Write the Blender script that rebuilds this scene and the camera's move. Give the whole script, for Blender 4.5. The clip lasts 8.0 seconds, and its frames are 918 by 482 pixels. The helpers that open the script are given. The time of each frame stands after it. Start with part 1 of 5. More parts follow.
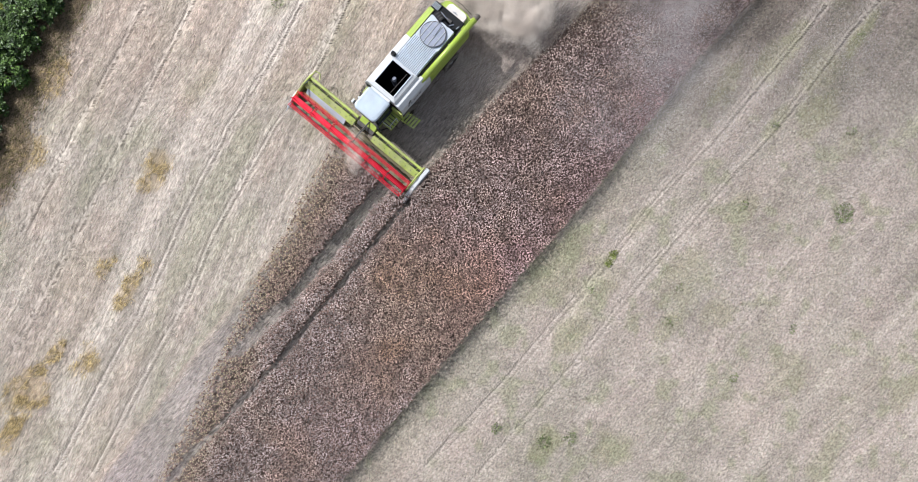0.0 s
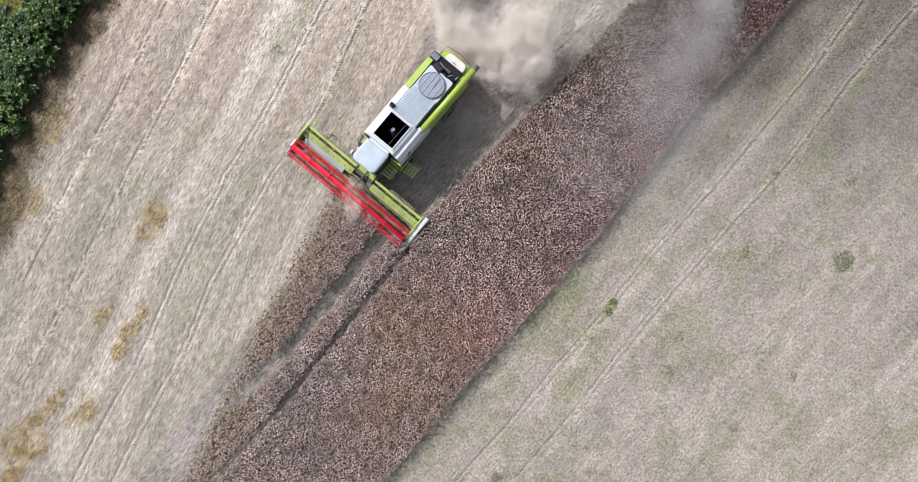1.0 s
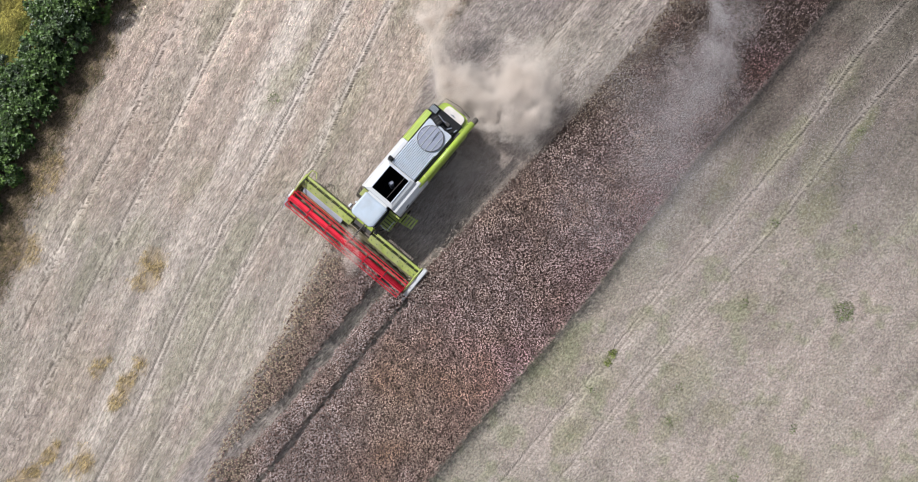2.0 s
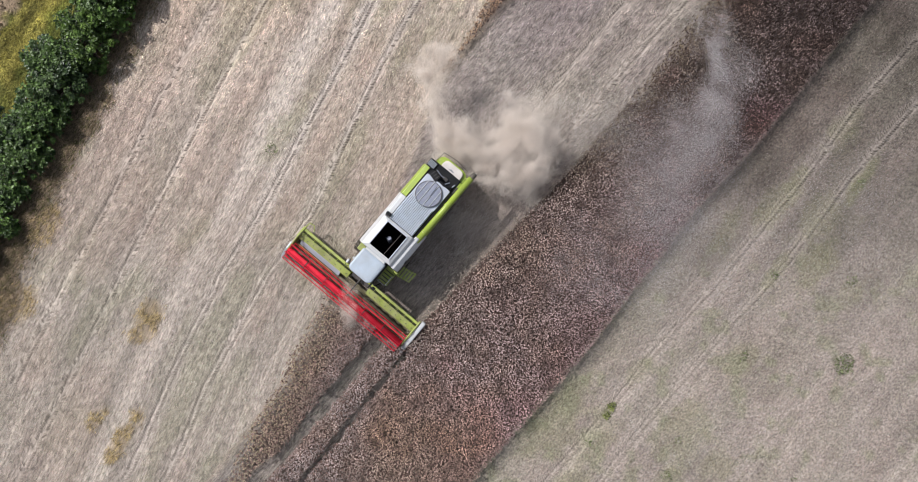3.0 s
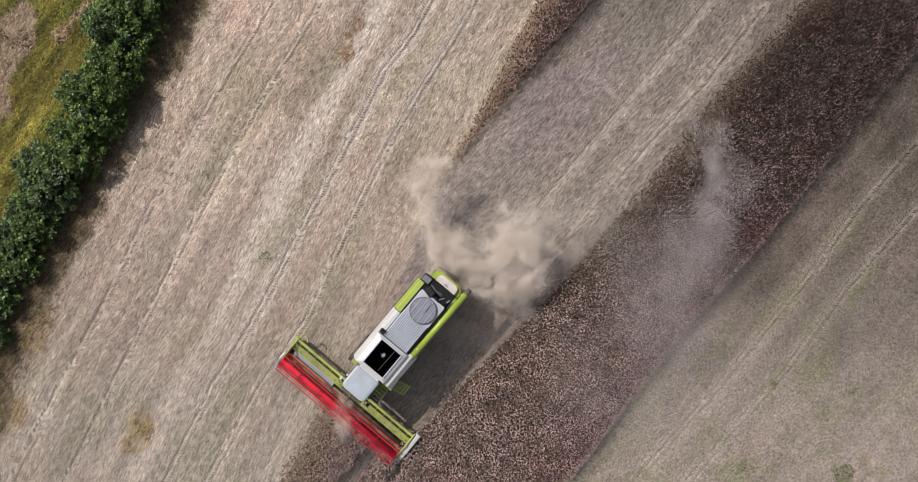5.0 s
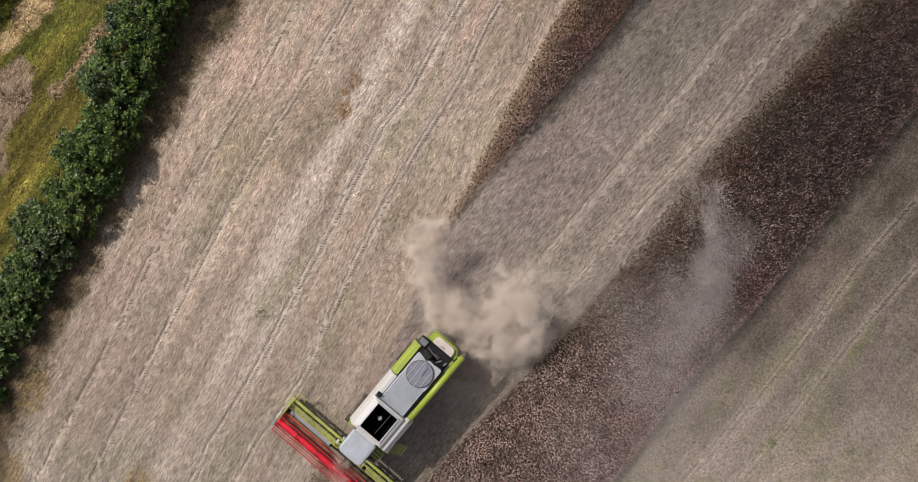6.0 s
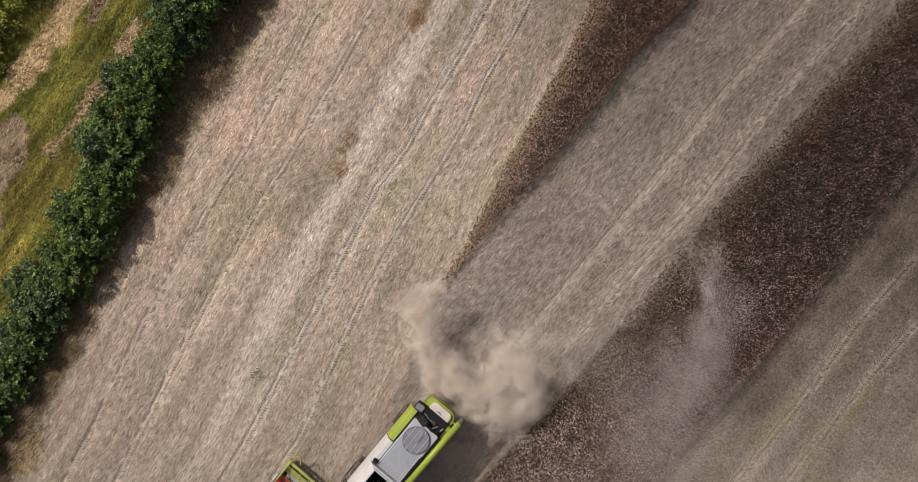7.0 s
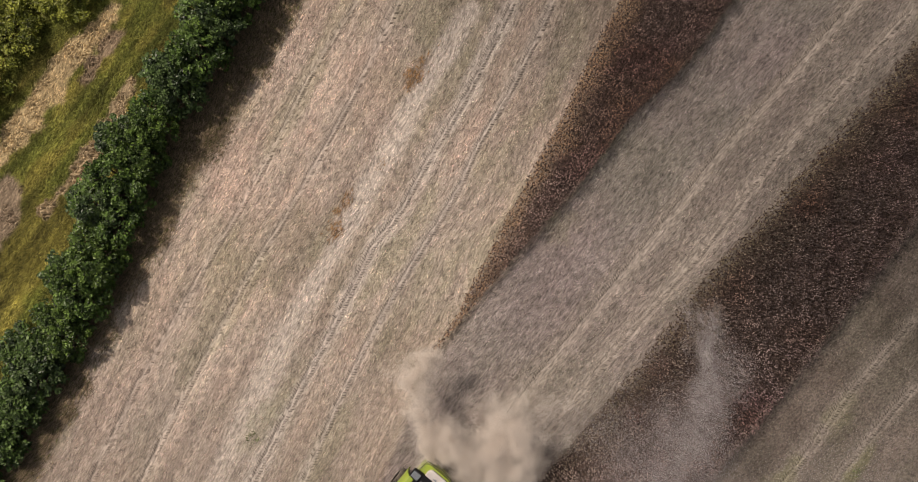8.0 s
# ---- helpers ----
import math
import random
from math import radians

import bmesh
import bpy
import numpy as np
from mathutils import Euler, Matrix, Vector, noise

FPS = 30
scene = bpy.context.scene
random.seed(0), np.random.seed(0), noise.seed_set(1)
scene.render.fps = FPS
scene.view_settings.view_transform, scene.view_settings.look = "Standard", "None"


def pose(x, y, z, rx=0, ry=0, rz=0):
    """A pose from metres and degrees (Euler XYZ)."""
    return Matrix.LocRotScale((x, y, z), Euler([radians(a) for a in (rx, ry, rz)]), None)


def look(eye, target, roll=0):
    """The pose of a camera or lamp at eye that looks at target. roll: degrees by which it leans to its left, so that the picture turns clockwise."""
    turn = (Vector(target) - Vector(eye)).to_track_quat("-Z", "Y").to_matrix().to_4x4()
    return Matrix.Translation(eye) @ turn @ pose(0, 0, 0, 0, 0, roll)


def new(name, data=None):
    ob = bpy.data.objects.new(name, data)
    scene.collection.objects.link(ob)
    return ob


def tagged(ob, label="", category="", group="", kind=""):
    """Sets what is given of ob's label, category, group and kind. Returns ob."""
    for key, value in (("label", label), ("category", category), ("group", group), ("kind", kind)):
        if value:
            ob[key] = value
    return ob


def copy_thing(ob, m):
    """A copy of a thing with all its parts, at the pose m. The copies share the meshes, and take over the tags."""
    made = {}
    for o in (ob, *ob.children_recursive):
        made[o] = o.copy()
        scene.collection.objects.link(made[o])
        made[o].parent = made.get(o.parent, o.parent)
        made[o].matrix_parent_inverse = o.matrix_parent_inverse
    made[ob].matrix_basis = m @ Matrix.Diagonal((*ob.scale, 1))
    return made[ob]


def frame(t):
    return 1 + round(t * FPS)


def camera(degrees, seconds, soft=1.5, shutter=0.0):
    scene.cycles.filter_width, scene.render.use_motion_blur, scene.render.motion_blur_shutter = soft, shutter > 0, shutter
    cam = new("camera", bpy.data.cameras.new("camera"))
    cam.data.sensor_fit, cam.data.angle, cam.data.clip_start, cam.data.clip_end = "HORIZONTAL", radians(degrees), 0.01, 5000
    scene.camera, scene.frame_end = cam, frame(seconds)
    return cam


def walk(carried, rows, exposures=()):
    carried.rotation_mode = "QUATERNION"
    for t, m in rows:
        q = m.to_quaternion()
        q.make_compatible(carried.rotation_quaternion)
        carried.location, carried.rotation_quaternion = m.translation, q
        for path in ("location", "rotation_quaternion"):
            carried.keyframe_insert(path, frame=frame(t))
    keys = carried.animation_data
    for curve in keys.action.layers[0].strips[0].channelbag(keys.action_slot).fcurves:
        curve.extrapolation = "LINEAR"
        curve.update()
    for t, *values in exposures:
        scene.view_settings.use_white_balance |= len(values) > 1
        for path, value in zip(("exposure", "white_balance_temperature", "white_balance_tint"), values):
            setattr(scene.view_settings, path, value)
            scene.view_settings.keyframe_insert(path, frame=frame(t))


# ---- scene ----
from math import cos, sin, pi, atan2, hypot, floor

# ---------------------------------------------------------------- camera
# seconds, place in metres, turn in degrees: a drone some 45 m up, looking almost straight down
cam = camera(66.0, 8.0, soft=0.76)
PATH = [
    (0.0, 0.000, 0.000, 45.500, 2.524, 0.201, 0.000),
    (0.5, -0.015, 1.537, 45.499, 2.543, 0.153, -0.026),
    (1.0, -0.019, 3.088, 45.477, 2.546, 0.113, -0.061),
    (1.5, -0.017, 4.669, 45.455, 2.562, 0.072, -0.076),
    (2.0, -0.003, 6.274, 45.433, 2.594, 0.034, -0.072),
    (2.5, 0.028, 7.898, 45.406, 2.636, 0.006, -0.061),
    (3.0, 0.079, 9.535, 45.372, 2.680, -0.008, -0.054),
    (3.5, 0.152, 11.185, 45.334, 2.724, -0.005, -0.057),
    (4.0, 0.243, 12.853, 45.299, 2.766, 0.014, -0.069),
    (4.5, 0.345, 14.549, 45.277, 2.811, 0.042, -0.082),
    (5.0, 0.454, 16.283, 45.274, 2.861, 0.071, -0.090),
    (5.5, 0.561, 18.064, 45.290, 2.915, 0.094, -0.089),
    (6.0, 0.666, 19.894, 45.317, 2.968, 0.106, -0.083),
    (6.5, 0.767, 21.770, 45.339, 3.009, 0.105, -0.081),
    (7.0, 0.869, 23.684, 45.338, 3.031, 0.095, -0.091),
    (7.5, 0.977, 25.627, 45.307, 3.033, 0.083, -0.109),
    (8.0, 1.093, 27.598, 45.271, 3.042, 0.076, -0.094),
]
EXPOSURES = [(0.0, 0.31, 5920, 6.5), (1.5, 0.13, 5960, 7.5), (3.0, -0.12, 6110, 9.2), (4.5, -0.28, 6400, 10.8), (6.0, -0.46, 6820, 12.3), (8.0, -0.58, 7260, 13.2)]
walk(cam, [(t, pose(x, y, z, rx, ry, rz)) for t, x, y, z, rx, ry, rz in PATH], EXPOSURES)

# ---------------------------------------------------------------- light
SUN_EL, SUN_DIR = radians(46.5), Vector((-0.80, 0.60, 0)).normalized()   # where the sun stands
sun_az = atan2(SUN_DIR.x, SUN_DIR.y)
world = bpy.data.worlds.new("sky")
scene.world = world
world.use_nodes = True
wn = world.node_tree
sky = wn.nodes.new("ShaderNodeTexSky")
sky.sky_type, sky.sun_disc, sky.sun_elevation, sky.sun_rotation = "NISHITA", False, SUN_EL, sun_az
sky.dust_density, sky.air_density = 3.0, 1.0
background = wn.nodes["Background"]
background.inputs["Strength"].default_value = 0.13
haze = wn.nodes.new("ShaderNodeHueSaturation")      # a hazy summer sky, paler than a clear one
haze.inputs["Saturation"].default_value = 0.35
wn.links.new(sky.outputs[0], haze.inputs["Color"])
wn.links.new(haze.outputs[0], background.inputs["Color"])
sun_lamp = bpy.data.lights.new("sun", "SUN")
sun_lamp.energy, sun_lamp.angle, sun_lamp.color = 4.3, radians(1.0), (1.0, 0.94, 0.86)
sun = new("sun", sun_lamp)
sun_vec = Vector((SUN_DIR.x * cos(SUN_EL), SUN_DIR.y * cos(SUN_EL), sin(SUN_EL)))
sun.matrix_world = look(sun_vec * 200, (0, 0, 0))

# ---------------------------------------------------------------- materials


def material(name, colour, rough=0.7, metal=0.0, grain=(40.0, 0.15), stain=(1.5, 0.2), bump=0.0, bump_scale=60.0,
             dust=0.0, attribute="", spec=0.35, through_light=0.0, rows=()):
    """A node material. grain and stain: the scale and the strength of two noises on the colour; dust: tan dust lying on it in patches."""
    m = bpy.data.materials.new(name)
    m.use_nodes = True
    t = m.node_tree
    bsdf = t.nodes["Principled BSDF"]
    bsdf.inputs["Roughness"].default_value = rough
    bsdf.inputs["Metallic"].default_value = metal
    bsdf.inputs["Specular IOR Level"].default_value = spec
    where = t.nodes.new("ShaderNodeTexCoord").outputs["Object"]
    if attribute:
        source = t.nodes.new("ShaderNodeAttribute")
        source.attribute_name = attribute
        col = source.outputs["Color"]
    else:
        source = t.nodes.new("ShaderNodeRGB")
        source.outputs[0].default_value = (*colour, 1)
        col = source.outputs[0]

    def noise_node(scale, detail=3.0):
        n = t.nodes.new("ShaderNodeTexNoise")
        n.inputs["Scale"].default_value, n.inputs["Detail"].default_value = scale, detail
        t.links.new(where, n.inputs["Vector"])
        return n.outputs["Fac"]

    for scale, strength in (grain, stain):
        if strength:
            span = t.nodes.new("ShaderNodeMapRange")
            span.inputs[1].default_value, span.inputs[2].default_value = 0.25, 0.75
            span.inputs[3].default_value, span.inputs[4].default_value = 1 - strength, 1 + strength
            t.links.new(noise_node(scale), span.inputs[0])
            mix = t.nodes.new("ShaderNodeVectorMath")
            mix.operation = "SCALE"
            t.links.new(col, mix.inputs[0])
            t.links.new(span.outputs[0], mix.inputs["Scale"])
            col = mix.outputs[0]
    if rows:
        # grain drawn out along the rows: how fine across, how fine along, strength
        lay = t.nodes.new("ShaderNodeAttribute")
        lay.attribute_name = "rows"
        for fine_across, fine_along, strength in rows:
            span = t.nodes.new("ShaderNodeVectorMath")
            span.operation = "MULTIPLY"
            span.inputs[1].default_value = (fine_across, fine_along, 1.0)
            t.links.new(lay.outputs["Vector"], span.inputs[0])
            n = t.nodes.new("ShaderNodeTexNoise")
            n.inputs["Scale"].default_value, n.inputs["Detail"].default_value = 1.0, 3.0
            t.links.new(span.outputs[0], n.inputs["Vector"])
            span = t.nodes.new("ShaderNodeMapRange")
            span.inputs[1].default_value, span.inputs[2].default_value = 0.3, 0.7
            span.inputs[3].default_value, span.inputs[4].default_value = 1 - strength, 1 + strength
            t.links.new(n.outputs["Fac"], span.inputs[0])
            mix = t.nodes.new("ShaderNodeVectorMath")
            mix.operation = "SCALE"
            t.links.new(col, mix.inputs[0])
            t.links.new(span.outputs[0], mix.inputs["Scale"])
            col = mix.outputs[0]
    if dust:
        span = t.nodes.new("ShaderNodeMapRange")
        span.inputs[1].default_value, span.inputs[2].default_value = 0.35, 0.75
        span.inputs[3].default_value, span.inputs[4].default_value = dust * 0.25, dust
        t.links.new(noise_node(2.3, 6.0), span.inputs[0])
        mix = t.nodes.new("ShaderNodeMix")
        mix.data_type = "RGBA"
        t.links.new(span.outputs[0], mix.inputs["Factor"])
        t.links.new(col, mix.inputs["A"])
        mix.inputs["B"].default_value = (0.36, 0.30, 0.25, 1)
        col = mix.outputs["Result"]
    t.links.new(col, bsdf.inputs["Base Color"])
    if bump:
        b = t.nodes.new("ShaderNodeBump")
        b.inputs["Strength"].default_value, b.inputs["Distance"].default_value = bump, 0.05
        t.links.new(noise_node(bump_scale, 4.0), b.inputs["Height"])
        t.links.new(b.outputs[0], bsdf.inputs["Normal"])
    if through_light:
        glow = t.nodes.new("ShaderNodeBsdfTranslucent")
        t.links.new(col, glow.inputs["Color"])
        both = t.nodes.new("ShaderNodeMixShader")
        both.inputs[0].default_value = through_light
        t.links.new(bsdf.outputs[0], both.inputs[1])
        t.links.new(glow.outputs[0], both.inputs[2])
        t.links.new(both.outputs[0], t.nodes["Material Output"].inputs["Surface"])
    return m


EARTH = material("stubble_earth", (0.3, 0.25, 0.2), 0.95, grain=(12.0, 0.12), stain=(1.6, 0.10), bump=0.4, bump_scale=14.0, attribute="tint", spec=0.1, rows=((8.5, 2.0, 0.46), (2.4, 0.16, 0.13)))
PRESSED = material("pressed_earth", (0.3, 0.25, 0.2), 0.95, grain=(8.0, 0.18), stain=(1.6, 0.12), attribute="tint", spec=0.1)
STRAW = material("straw", (0.4, 0.33, 0.25), 0.8, grain=(6.0, 0.2), stain=(1.6, 0.12), attribute="tint", spec=0.15)
CROP = material("ripe_crop", (0.2, 0.15, 0.13), 0.85, grain=(5.0, 0.15), stain=(0.5, 0.12), attribute="tint", spec=0.12)
LEAF = material("hedge_leaf", (0.05, 0.1, 0.03), 0.40, grain=(3.0, 0.3), stain=(0.8, 0.25), attribute="tint", spec=0.35, through_light=0.2)
GRASS = material("grass_blade", (0.1, 0.12, 0.03), 0.7, grain=(3.0, 0.25), stain=(0.5, 0.2), attribute="tint", spec=0.2, through_light=0.15)
BARK = material("bark", (0.12, 0.09, 0.07), 0.9, bump=0.6, bump_scale=30)
DUST = material("dust", (0.80, 0.728, 0.668), 1.0, grain=(1.0, 0.05), stain=(0.2, 0.05), spec=0.0, through_light=0.45)
DUST_PALE = material("pale_dust", (0.74, 0.69, 0.70), 1.0, grain=(1.0, 0.05), stain=(0.2, 0.05), spec=0.0, through_light=0.45)

# ---------------------------------------------------------------- mesh helpers


def mesh_of(name, verts, faces, mat, tint=None, smooth=False):
    """A mesh from arrays: verts (n, 3), faces (m, 3 or 4); tint: a colour for each vertex."""
    me = bpy.data.meshes.new(name)
    faces = np.asarray(faces, dtype=np.int32)
    k = faces.shape[1]
    me.vertices.add(len(verts))
    me.vertices.foreach_set("co", np.ascontiguousarray(verts, dtype=np.float32).ravel())
    me.loops.add(faces.size)
    me.loops.foreach_set("vertex_index", faces.ravel())
    me.polygons.add(len(faces))
    me.polygons.foreach_set("loop_start", np.arange(0, faces.size, k, dtype=np.int32))
    me.polygons.foreach_set("use_smooth", np.full(len(faces), smooth))
    if tint is not None:
        layer = me.color_attributes.new("tint", "FLOAT_COLOR", "POINT")
        layer.data.foreach_set("color", np.c_[tint, np.ones(len(verts))].astype(np.float32).ravel())
    me.update(calc_edges=True)
    me.validate()
    me.materials.append(mat)
    return me


rng = np.random.default_rng(7)


def smooth_noise(x, y, size, seed):
    """Soft noise of about that size in metres, between 0 and 1."""
    r = np.random.default_rng(seed)
    table = r.random((64, 64))
    out, weight, total = 0.0, 1.0, 0.0
    for octave in range(3):
        gx, gy = x / size * 2 ** octave + 13.7 * octave, y / size * 2 ** octave + 7.1 * octave
        ix, iy = np.floor(gx).astype(int), np.floor(gy).astype(int)
        fx, fy = gx - ix, gy - iy
        fx, fy = fx * fx * (3 - 2 * fx), fy * fy * (3 - 2 * fy)
        a, b = table[ix % 64, iy % 64], table[(ix + 1) % 64, iy % 64]
        c, d = table[ix % 64, (iy + 1) % 64], table[(ix + 1) % 64, (iy + 1) % 64]
        out = out + weight * ((a * (1 - fx) + b * fx) * (1 - fy) + (c * (1 - fx) + d * fx) * fy)
        total += weight
        weight *= 0.5
    return out / total


def ramp(v, a, b):
    t = np.clip((v - a) / (b - a), 0, 1)
    return t * t * (3 - 2 * t)


# ---------------------------------------------------------------- the plan of the fields
# edges as x over y, in metres
CROP_RIGHT = ((-22, -15.3), (-12.5, -7.0), (-3.84, 0.43), (4.4, 7.8), (10.5, 12.65), (13.5, 14.9), (17.8, 19.0), (22.6, 23.0), (30.3, 29.3), (52, 47.6))
CROP_LEFT = ((-22, -29), (5.5, -3.1), (10.9, 2.0), (15.7, 6.8), (19.1, 9.7), (21.8, 12.0), (27.3, 16.3), (31.4, 20.1), (35.4, 23.9), (42.3, 30.1), (52, 38.8))
FRONT_LEFT = ((-22, -22.6), (-13, -18.4), (-8.3, -16.1), (-3.9, -14.0), (-0.5, -12.5), (2.4, -10.8), (5.4, -9.25), (7.6, -8.0), (11, -6.6), (20, -2.0))
LANES = (((-5.4, -14.6), (-3.2, -12.35), (0.2, -9.35), (4.7, -5.65), (9.9, -1.6)), ((-22, -26.5), (-11.6, -17.1), (-4.7, -10.8), (1.9, -5.6), (4.5, -3.35), (8.5, 0.45)))
STRIP_LEFT = ((20.6, -2.0), (22.7, -0.95), (24.5, 0.44), (26.7, 1.62), (30.4, 3.48), (34.1, 5.54), (37.9, 7.69), (41.6, 9.34), (45.5, 11.45), (52, 14.4))
STRIP_RIGHT = ((20.6, -1.95), (21.6, -1.59), (23.1, -0.39), (26.7, 2.61), (30.4, 5.85), (34.0, 9.02), (37.8, 11.91), (41.5, 15.8), (45.3, 18.48), (52, 24.6))
HEDGE = ((-22, -43.5), (-5, -37.0), (8, -31.9), (15, -28.9), (21.9, -25.4), (25.7, -23.3), (29.4, -21.6), (33.5, -20.1), (37.3, -18.3), (42, -15.4), (52, -9.6))
FIELD_EDGE = ((-22, -41.0), (8.5, -29.0), (15, -26.4), (20.8, -23.8), (27.5, -20.3), (33.1, -17.4), (37.3, -14.6), (42, -12.2), (52, -7.0))


BETWEEN = ((-22, -30.0), (8.3, -6.9), (20.6, -1.95)) + STRIP_RIGHT[1:]     # left edge of the lane between the two strips


def edge(table, y):
    ys, xs = np.array(table).T
    return np.interp(y, ys, xs)


HEAD = Vector((-0.64, -0.768, 0)).normalized()          # the way the harvester drives
LEFT = Vector((0.768, -0.64, 0)).normalized()           # its left-hand side
MID = Vector((-7.08, 8.13, 0))                          # below the middle of its reel


def ahead(x, y):
    return (x - MID.x) * HEAD.x + (y - MID.y) * HEAD.y


def crop_depth(x, y):
    """How far inside the standing crop, in metres across; below 0 outside."""
    behind = ahead(x, y) < 0.15
    left = np.where(behind, edge(CROP_LEFT, y), edge(FRONT_LEFT, y) - 0.7)
    main = np.minimum(x - left, edge(CROP_RIGHT, y) - x)
    strip = np.where(y > 20.6, np.minimum(x - edge(STRIP_LEFT, y), edge(STRIP_RIGHT, y) - x), -9.0)
    wob = smooth_noise(x, y, 1.3, 35) - 0.5
    for lane, wide in zip(LANES, (0.46, 0.20)):
        near = np.abs(x - edge(lane, y) + wob * 0.35) - wide * (0.75 + 1.0 * smooth_noise(x, y, 0.8, 37))
        live = ~behind & (y < lane[-1][0]) & (y > lane[0][0])
        main = np.where(live, np.minimum(main, near), main)
    return np.maximum(main, strip)


# swaths of pale chaff and old wheel tracks: points along each line
TRACKS = (
    ((7.2, 45.8), (5.76, 42.6), (4.2, 39.5), (2.3, 36.4), (0.97, 33.4), (-3.0, 26.8), (-4.85, 23.5), (-6.4, 20.3), (-7.8, 17.2), (-9.4, 13.6), (-12.25, 9.5), (-14.1, 6.1), (-16.1, 2.4), (-17.9, -2.0), (-20.2, -6.4), (-23.4, -12.8)),
    ((4.6, 45.8), (1.55, 39.5), (-0.75, 35.7), (-2.6, 32.2), (-4.5, 29.6), (-7.1, 24.3), (-10.2, 18.5), (-12.8, 13.5), (-15.3, 9.5), (-17.6, 4.6), (-20.8, -2.7), (-22.6, -6.2), (-25.8, -12.5)),
    ((-2.9, 45.8), (-5.7, 39.8), (-9.3, 33.1), (-12.24, 28.2), (-16.9, 19.3), (-21.4, 10.2), (-25.0, 2.2), (-28.8, -5.1)),
    ((-5.6, 45.8), (-8.75, 40.7), (-11.7, 34.6), (-16.4, 26.3), (-19.4, 20.9), (-22.7, 14.0), (-25.2, 9.1), (-28.4, 2.4)),
    ((26.9, 45.7), (22.1, 40.25), (17.5, 35.3), (13.0, 29.6), (8.5, 24.3), (4.0, 19.0), (2.4, 17.0)),
    ((30.6, 45.2), (25.9, 40.2), (20.85, 34.9), (16.4, 29.0), (12.4, 24.8), (9.2, 21.1), (6.4, 17.9), (3.4, 15.1)),
    ((30.0, 25.0), (25.8, 20.4), (21.85, 15.3), (16.8, 9.3), (12.2, 4.4), (8.0, -0.9), (3.8, -5.7), (0.1, -9.8), (-2.2, -12.3)),
    ((29.9, 20.8), (25.0, 15.4), (20.2, 9.3), (15.6, 4.4), (11.35, -0.5), (7.0, -6.1), (2.2, -11.5), (0.5, -13.4)),
    ((29.6, 10.1), (25.0, 4.8), (20.75, 0.6), (16.15, -5.4), (12.0, -11.3)),
    ((29.2, -4.2), (26.5, -6.9), (24.6, -8.7), (20.9, -11.3), (18.9, -13.0)),
    ((26.5, -10.05), (24.2, -11.5), (22.3, -13.3)),
)
# each swath: its line, its half width, its strength
PALE = (
    (((1.9, 45.2), (-2.3, 38.0), (-6.0, 31.1), (-10.1, 23.6), (-14.8, 14.0), (-17.5, 9.0), (-20.3, 3.0), (-25.5, -9.0)), 1.0, 1.05),
    (TRACKS[1], 0.70, 1.10),
    (TRACKS[0], 0.45, 0.48),
    (TRACKS[2], 0.40, 0.18),
    (((-9.5, 24.6), (-13.2, 15.6), (-16.2, 10.2)), 1.5, 0.45),
    (TRACKS[5], 0.8, 0.42),
    (TRACKS[4], 0.9, 0.30),
    (TRACKS[6], 0.7, 0.20),
    (TRACKS[7], 0.75, 0.22),
    (((27.6, 23.2), (20.6, 13.4), (13.7, 5.2), (6.9, -2.9)), 0.8, 0.20),
    (TRACKS[8], 0.8, 0.16),
    (((29.19, -1.8), (21.5, -8.6), (17.1, -13.2)), 0.6, 0.25),
)
STRAW_PATCHES = ((-19.97, 6.4, 1.0, 1.9, 0.9), (-22.9, 0.4, 0.6, 1.0, 0.6), (-21.3, -0.9, 0.7, 2.0, 0.85), (-25.9, -5.1, 0.5, 1.0, 0.8), (-23.9, -5.6, 0.8, 1.4, 0.8),
                 (-27.7, -7.8, 1.3, 2.0, 0.9), (-28.7, -10.2, 0.6, 2.2, 0.8), (-28.4, 7.7, 1.6, 1.6, 0.7), (-26.3, 13.0, 1.0, 1.9, 0.7),
                 (-1.5, 41.3, 0.6, 1.9, 1.0), (-6.4, 32.3, 0.5, 0.9, 0.6), (-7.0, 30.7, 0.6, 1.0, 0.6), (-4.0, 35.0, 0.4, 0.8, 0.3))
